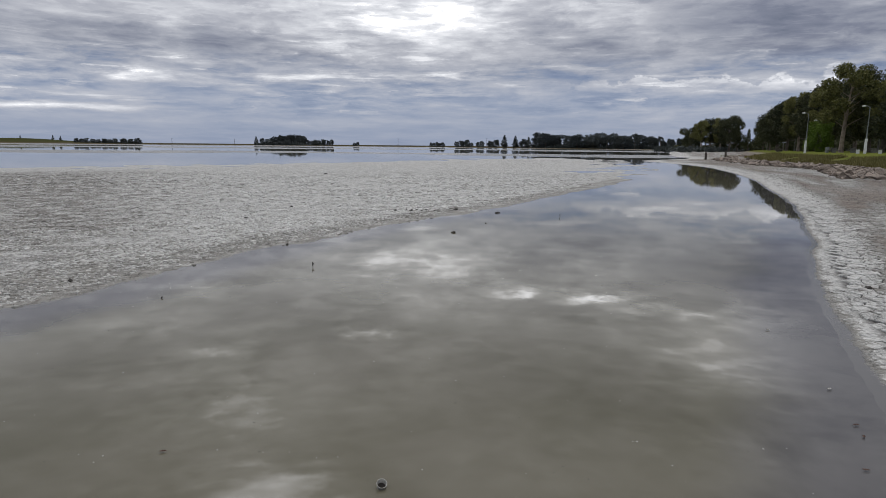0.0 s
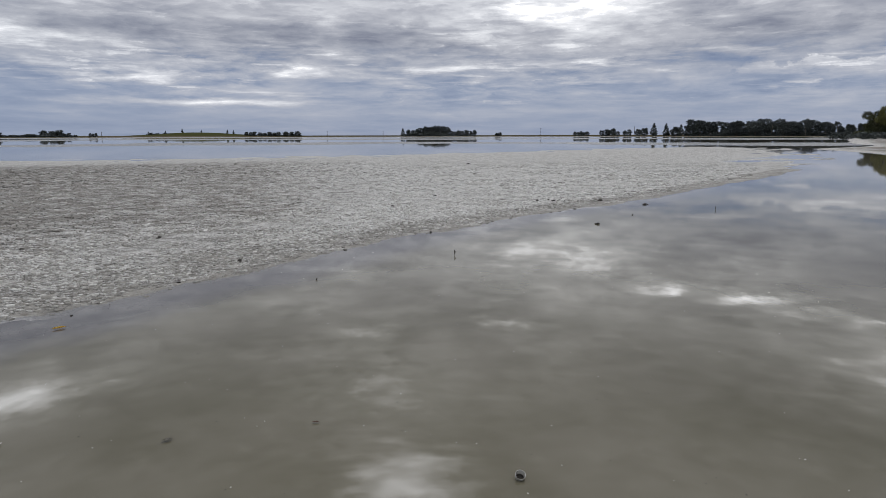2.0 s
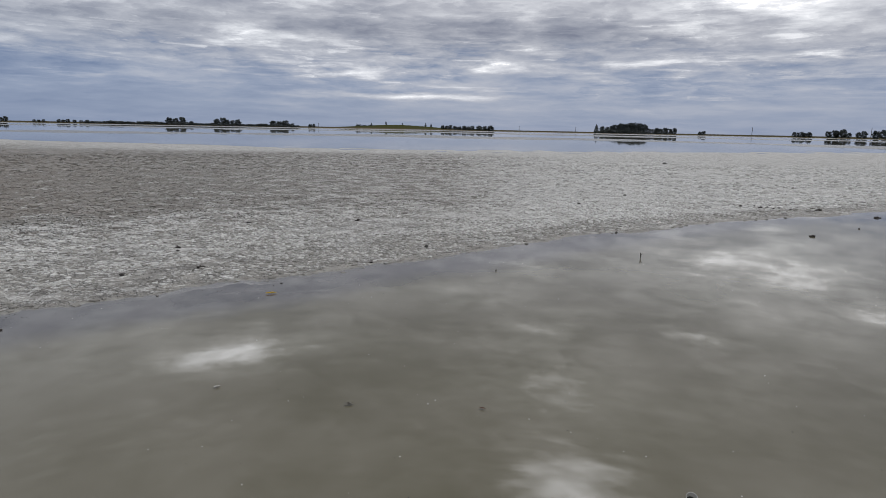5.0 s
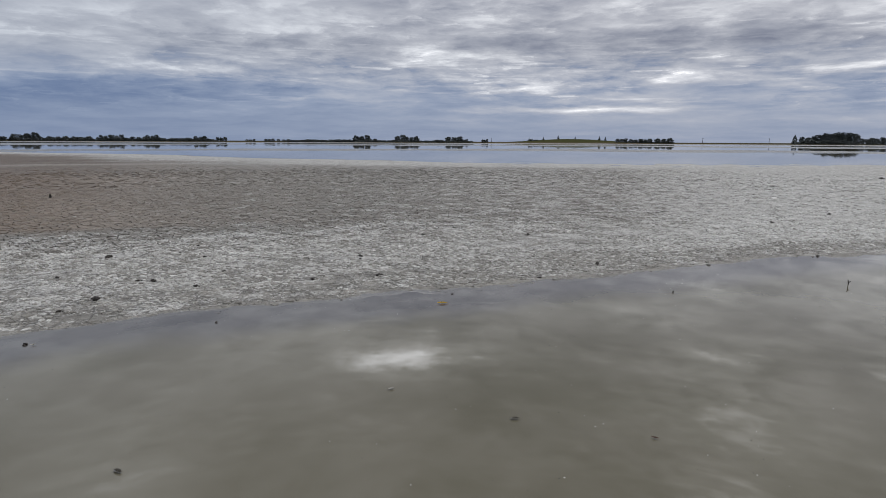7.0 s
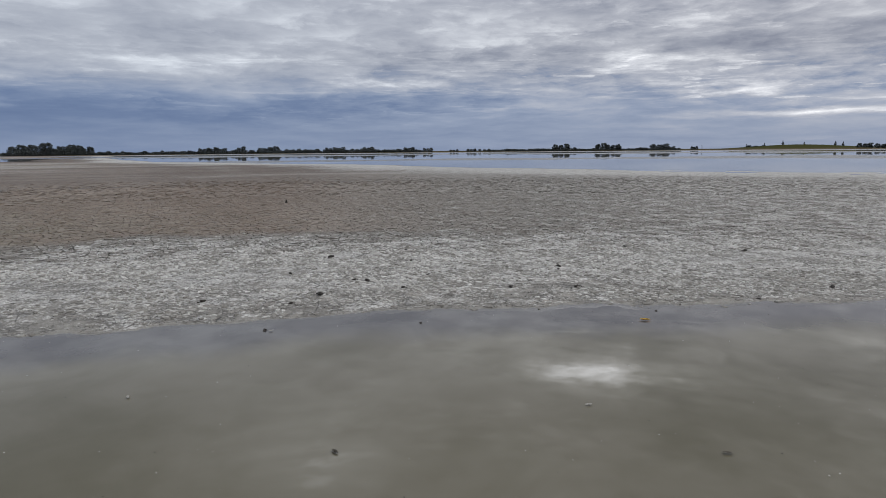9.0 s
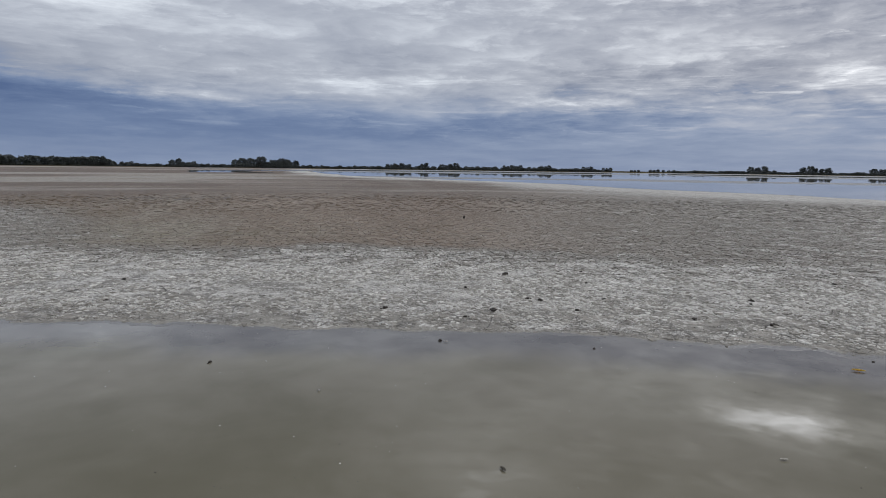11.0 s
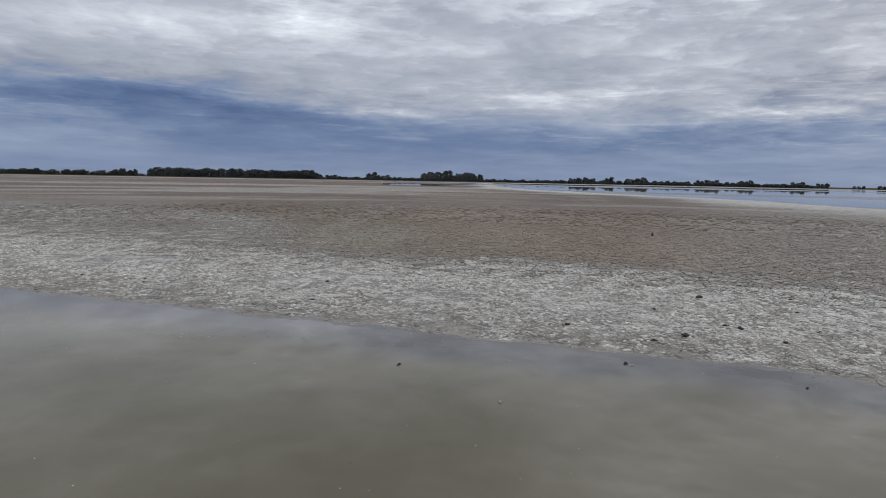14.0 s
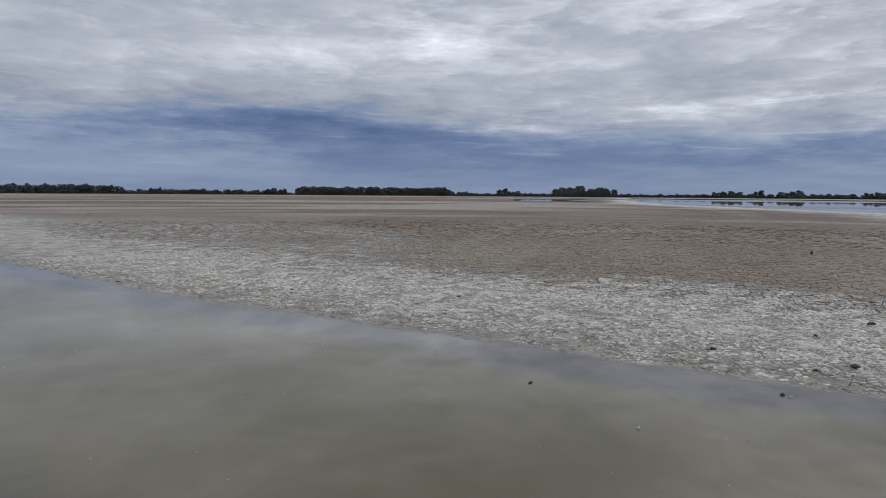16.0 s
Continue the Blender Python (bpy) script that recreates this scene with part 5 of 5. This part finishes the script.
def bright_cover(x, y):
    r, a = np.hypot(x, y), heading_of(x, y)
    z = ground_height(x, y)[0]
    clump = fbm(x * 0.5, y * 0.5, 3, 96) + 0.6 * fbm(x * 1.7, y * 1.7, 3, 97)
    near = np.maximum(ease(r, 16, 22), 1 - ease(a, 4, 12))
    return (z > 0.001) * near * ease(clump, -0.6, 0.5) * (1 - ease(a + 5 * fbm(x / 3, y / 3, 3, 91), 10, 36)) * (1 - ease(r, 34, 42)) * 0.85


# ---- small things on the mud and in the water ----
def clod_mesh(seed):
    rng = random.Random(seed)
    bm = bmesh.new()
    for k in range(3):
        made = bmesh.ops.create_icosphere(bm, subdivisions=2, radius=0.5 - 0.12 * k)["verts"]
        shift = Vector((0.45 * k * rng.choice((-1, 1)), rng.uniform(-0.25, 0.25), -0.05 * k))
        for v in made:
            v.co = Vector((v.co.x * 1.1, v.co.y * 0.8, v.co.z * 0.62)) * (1 + 0.55 * noise.noise(v.co * 3.1 + Vector((seed * 3.3, k, 0)))) + shift
    mesh = bpy.data.meshes.new("clod")
    bm.to_mesh(mesh)
    bm.free()
    mesh.materials.append(CLOD)
    return mesh


CLODS = [clod_mesh(s) for s in range(6)]


def clod(x, y, size, index, label="dark clod of dried mud lying on the flat"):
    ob = new("mud_clod", CLODS[index % 6])
    size *= 0.52
    z = max(0.0, height_at(x, y))
    ob.matrix_basis = pose(x, y, z + size * 0.18, 0, 0, index * 77) @ Matrix.Diagonal((size, size, size * 1.1, 1))
    tagged(ob, label, "clod", "clods on the mud flat")


CLOD_SPOTS = [
    (-5.96, 0.93, 0.07), (-2.67, 10.44, 0.08), (0.21, 12.12, 0.11), (0.33, 16.39, 0.20), (-4.57, 7.41, 0.12), (-4.60, 6.14, 0.06), (-6.02, 4.70, 0.12), (-7.16, 5.26, 0.10),
    (-6.76, 8.64, 0.11), (-6.39, 3.97, 0.11), (-9.55, 3.89, 0.11), (-9.47, 2.59, 0.15), (-7.09, 1.78, 0.14), (-7.38, 0.49, 0.10), (-7.56, 2.52, 0.10), (-7.67, 2.38, 0.08),
    (-5.54, -1.18, 0.06), (-9.67, 4.63, 0.09), (-7.53, 3.38, 0.08), (-6.98, 2.79, 0.08), (-8.61, 3.58, 0.07), (-8.47, 1.72, 0.09), (-6.85, 1.38, 0.07), (-5.50, 2.36, 0.05), (-17.86, -2.23, 0.13),
    (-12.45, -1.23, 0.11),
]
CLOD_SPOTS_FAR = [
    (-9.57, -3.14, 0.09), (-8.21, -2.91, 0.07), (-9.26, -6.06, 0.08), (-9.42, -7.29, 0.08), (-7.00, 5.14, 0.07), (-8.05, 7.28, 0.09), (-9.18, 7.96, 0.09), (1.39, 15.85, 0.14), (0.95, 13.69, 0.07),
    (-4.46, 13.84, 0.12), (-4.05, 16.42, 0.12), (-6.73, 35.44, 0.25), (5.20, 7.37, 0.16), (-9.04, -9.74, 0.07), (-8.98, -5.92, 0.08), (-4.77, 4.75, 0.04),
    (-1.24, 15.92, 0.12), (-0.97, 16.21, 0.10), (-0.83, 15.97, 0.13), (-0.70, 16.17, 0.12), (-0.56, 16.02, 0.09), (-0.44, 16.21, 0.10), (-0.22, 16.11, 0.10), (-0.69, 16.61, 0.08), (-1.12, 16.36, 0.09),
]
for k, (x, y, size) in enumerate(CLOD_SPOTS + CLOD_SPOTS_FAR):
    clod(x, y, size, k)


def stub(x, y):
    """A broken post end out on the flat."""
    bm = bmesh.new()
    tube(bm, [(0, 0, -0.1), (0.01, 0, 0.05), (0.02, 0.01, 0.10), (0.03, 0.0, 0.13)], [0.035, 0.033, 0.028, 0.012], 9)
    tube(bm, [(0.02, 0, 0.03), (0.1, 0.015, 0.05)], [0.022, 0.014], 7)
    ob = part("wooden_stub", bm, CLOD)
    ob.matrix_basis = pose(x, y, height_at(x, y))
    tagged(ob, "short dark broken post stub in the cracked mud", "post")


stub(-20.37, 4.15)


def twig(x, y, height, lean, turn=0.0):
    bm = bmesh.new()
    tube(bm, [(0, 0, -0.05), (0.004, 0, height * 0.5), (-0.003, 0, height)], [0.009, 0.008, 0.004], 7)
    tube(bm, [(0.003, 0, height * 0.55), (0.025, 0.004, height * 0.8)], [0.005, 0.003], 6)
    ob = part("twig", bm, CLOD)
    ob.matrix_basis = pose(x, y, max(0.0, height_at(x, y)), lean, 0, turn)
    tagged(ob, "thin dark twig standing in the shallow water", "twig")


twig(-1.83, 8.51, 0.075, 3)
twig(-3.11, 6.64, 0.02, 5, 80)
twig(2.86, 15.06, 0.08, -6, 40)


def cup(x, y):
    """An open cup sunk askew in the mud: wall, rolled rim and silt inside."""
    base = new("plastic_cup")
    bm = bmesh.new()
    sides, rings = 28, []
    for radius, z in ((0.024, -0.05), (0.029, 0.0), (0.033, 0.034), (0.0345, 0.036), (0.0345, 0.039), (0.032, 0.039), (0.0305, 0.034), (0.027, 0.0), (0.026, -0.01)):
        rings.append([bm.verts.new((math.cos(2 * math.pi * k / sides) * radius, math.sin(2 * math.pi * k / sides) * radius, z)) for k in range(sides)])
    for lo, hi in zip(rings, rings[1:]):
        for k in range(sides):
            bm.faces.new((lo[k], lo[(k + 1) % sides], hi[(k + 1) % sides], hi[k]))
    part("wall", bm, PLASTIC, base, smooth=True)
    bm = bmesh.new()
    bmesh.ops.create_circle(bm, cap_ends=True, segments=28, radius=0.027)
    bmesh.ops.translate(bm, verts=bm.verts, vec=(0, 0, 0.004))
    part("silt", bm, CLOD, base, "dark silt inside")
    base.matrix_basis = pose(x, y, 0.0, 28, 0, 20) @ Matrix.Scale(0.78, 4)
    tagged(base, "dull grey plastic cup sunk askew in shallow water", "cup")


cup(-0.30, 2.87)


def flat_leaf(x, y, length, mat, label, turn, curl=0.25):
    bm = bmesh.new()
    n = 9
    rows = []
    for k in range(n):
        u = k / (n - 1)
        half = length * 0.2 * math.sin(math.pi * min(1, u * 0.94 + 0.04)) ** 0.7
        z = 0.004 + length * curl * (u - 0.5) ** 2
        rows.append([bm.verts.new((length * (u - 0.5), s * half, z + abs(s) * half * 0.5)) for s in (-1, 0, 1)])
    for a, b in zip(rows, rows[1:]):
        for k in range(2):
            bm.faces.new((a[k], b[k], b[k + 1], a[k + 1]))
    bmesh.ops.solidify(bm, geom=bm.faces[:], thickness=0.002)
    ob = part("leaf", bm, mat)
    ob.matrix_basis = pose(x, y, max(0.0, height_at(x, y)) + 0.002, 0, 0, turn)
    tagged(ob, label, "leaf")


flat_leaf(-4.55, 4.39, 0.11, YELLOW, "curled yellow leaf floating on the shallow water", 55, 0.18)
flat_leaf(-1.55, 3.20, 0.042, RED, "reddish brown leaf lying in the shallow water", 20)
flat_leaf(2.28, 3.07, 0.042, RED, "reddish brown leaf lying on the wet mud", -15)
flat_leaf(2.53, 3.46, 0.042, RED, "reddish brown leaf lying on the wet mud", 60)
flat_leaf(2.59, 3.62, 0.042, RED, "reddish brown leaf lying on the wet mud", 10)
flat_leaf(2.78, 4.20, 0.05, PALE, "pale dry leaf lying on the wet mud", 30)
flat_leaf(-2.27, 2.81, 0.06, SUNKEN, "dark brown sunken leaf in the shallow water", 50, 0.1)
flat_leaf(-3.28, 0.85, 0.06, SUNKEN, "dark brown sunken leaf in the shallow water", 15, 0.1)
flat_leaf(-3.15, 2.55, 0.05, PALE, "pale dry leaf floating on the shallow water", 75)
flat_leaf(-4.71, -0.22, 0.05, PALE, "pale dry leaf floating on the shallow water", 5)
flat_leaf(-5.90, 0.98, 0.05, PALE, "pale shell fragment beside a dark clod", 95, 0.6)
flat_leaf(3.09, 5.66, 0.05, PALE, "pale dry leaf floating near the shore", 0)


def scatter(name, label, mat, places, size, seed, flat=0.4):
    """Many tiny bits in one mesh."""
    rng = np.random.default_rng(seed)
    verts, faces = [], []
    z = np.maximum(0.0, ground_height(places[:, 0], places[:, 1])[0])
    for (x, y), h in zip(places, z):
        s = size * rng.uniform(0.4, 1.4)
        n = len(verts)
        a = rng.uniform(0, 6.28)
        ring = [(x + math.cos(a + k * 1.257) * s * rng.uniform(0.6, 1.2), y + math.sin(a + k * 1.257) * s * rng.uniform(0.6, 1.2), h - 0.002) for k in range(5)]
        verts += ring + [(x + rng.uniform(-0.2, 0.2) * s, y + rng.uniform(-0.2, 0.2) * s, h + s * flat * rng.uniform(0.6, 1.4))]
        faces += [(n + k, n + (k + 1) % 5, n + 5) for k in range(5)]
    tagged(mesh_part(name, verts, faces, mat), label, "debris", kind="stuff")


def along_edge(line, first, last, low, high, count, seed):
    rng = np.random.default_rng(seed)
    pts = line[first:last]
    seg = np.linalg.norm(np.diff(pts, axis=0), axis=1)
    i = rng.choice(len(seg), count, p=seg / seg.sum())
    d = np.diff(pts, axis=0)[i]
    n = np.stack([-d[:, 1], d[:, 0]], -1) / np.linalg.norm(d, axis=1)[:, None]
    return pts[i] + d * rng.random((count, 1)) + n * rng.uniform(low, high, (count, 1)) ** 1


scatter("mud_crumbs", "small dark crumbs of mud strewn along the waterline", CLOD, along_edge(FLAT, 6, 92, -0.35, 0.7, 3600, 2), 0.006, 2, 0.6)
scatter("mud_crumbs", "small dark crumbs of mud strewn over the salt crust", CLOD, along_edge(FLAT, 6, 92, 0.0, 5.0, 3600, 3), 0.008, 3, 0.7)
pool_rng = np.random.default_rng(6)
pool_spots = np.stack([pool_rng.uniform(-7.0, 2.5, 2200), pool_rng.uniform(-9, 10, 2200)], -1)
pool_spots = pool_spots[(inside_distance(pool_spots[:, 0], pool_spots[:, 1], FLAT) < -0.3) & (inside_distance(pool_spots[:, 0], pool_spots[:, 1], HOME) < -0.2)]
scatter("floating_flecks", "pale flecks and bubbles floating on the shallow water", PALE, pool_spots[:420], 0.007, 4, 0.3)
scatter("floating_specks", "dark specks floating on the shallow water", CLOD, pool_spots[420:820], 0.007, 5, 0.3)


def shore_bits():
    """Crumbs and pebbles strewn over the home shore."""
    rng = np.random.default_rng(61)
    az, r = rng.uniform(-37, -17, 9000), 7 + 58 * rng.random(9000) ** 0.8
    p = np.stack([-np.sin(np.radians(az)) * r, np.cos(np.radians(az)) * r], -1)
    p = p[(inside_distance(p[:, 0], p[:, 1], HOME) > 0.6) & (inside_distance(p[:, 0], p[:, 1], BANK) < -0.8)]
    scatter("mud_crumbs", "small dark crumbs of mud strewn over the shore", CLOD, p[:2600], 0.022, 7, 0.7)
    scatter("pebbles", "small pale pebbles and salt lumps on the shore", FLAKE, p[2600:5600], 0.026, 8, 0.5)


shore_bits()


def salt_flakes():
    """Lifted flakes of dried salt and mud crust, thick near the pool and out towards the sunny end."""
    rng = np.random.default_rng(44)
    az, r = rng.uniform(-12, 150, 420000), 4.5 + 30 * rng.random(420000) ** 1.3
    x, y = -np.sin(np.radians(az)) * r, np.cos(np.radians(az)) * r
    clump = fbm(x * 0.9, y * 0.9, 3, 13) + 0.6 * fbm(x * 4, y * 4, 2, 14)
    keep = clump + rng.normal(size=len(x)) * 0.2 > 0.12
    x, y, az, r = x[keep], y[keep], az[keep], r[keep]
    d = inside_distance(x, y, FLAT)
    keep = (d > 0.15) & ((d < 4.4) | (az < 40 + rng.normal(size=len(x)) * 6))
    x, y = x[keep][:110000], y[keep][:110000]
    z = ground_height(x, y)[0]
    k = len(x)
    a, lift, s = rng.uniform(0, 6.283, k), rng.uniform(0.03, 0.25, k), rng.uniform(0.007, 0.024, k)
    u = np.stack([np.cos(a) * np.cos(lift), np.sin(a) * np.cos(lift), np.sin(lift)], -1) * s[:, None]
    v = np.stack([-np.sin(a), np.cos(a), np.zeros(k)], -1) * (s * rng.uniform(0.5, 0.9, k))[:, None]
    low = np.stack([x, y, z + 0.001], -1)
    verts = np.stack([low - v * 0.8, low + u * 0.3 - v, low + u, low + u * 0.5 + v, low + v * 0.7], 1).reshape(-1, 3)
    ob = mesh_part("salt_flakes", verts.tolist(), np.arange(5 * k).reshape(-1, 5).tolist(), FLAKE)
    tagged(ob, "small lifted flakes of white salt crust on the mud", "salt crust", kind="stuff")


salt_flakes()

# the cracked plates and the crust, last
plates(mud_cells(-25, 12, -22, 25, 0.14, 21, on_flat), 0.012, 31, np.array((-11.0, 1.0)), 0.05, 0.010, keep=flat_cover)
plates(mud_cells(-43, 0, -34, 43, 0.23, 23, on_flat_beyond), 0.016, 33, np.array((-24.0, 8.0)), 0.09, 0.014, 0, keep=flat_cover)
plates(mud_cells(1, 20, 1, 23, 0.17, 22, on_home), 0.010, 32, np.array((4.5, 6.0)), 0.008, 0.003)
plates(mud_cells(-20, 4, -22, 21, 0.085, 24, on_crust), 0.004, 34, np.array((-6.8, 2.5)), 0.07, 0.004, 150, crust_cover, "crust_plate", CRUST, (0.003, 0.011), 0.5)
plates(mud_cells(-24, 12, 10, 42, 0.16, 25, on_bright_end), 0.008, 35, np.array((-2.0, 18.0)), 0.07, 0.006, 60, bright_cover, "crust_plate", CRUST, (0.005, 0.018), 0.5)
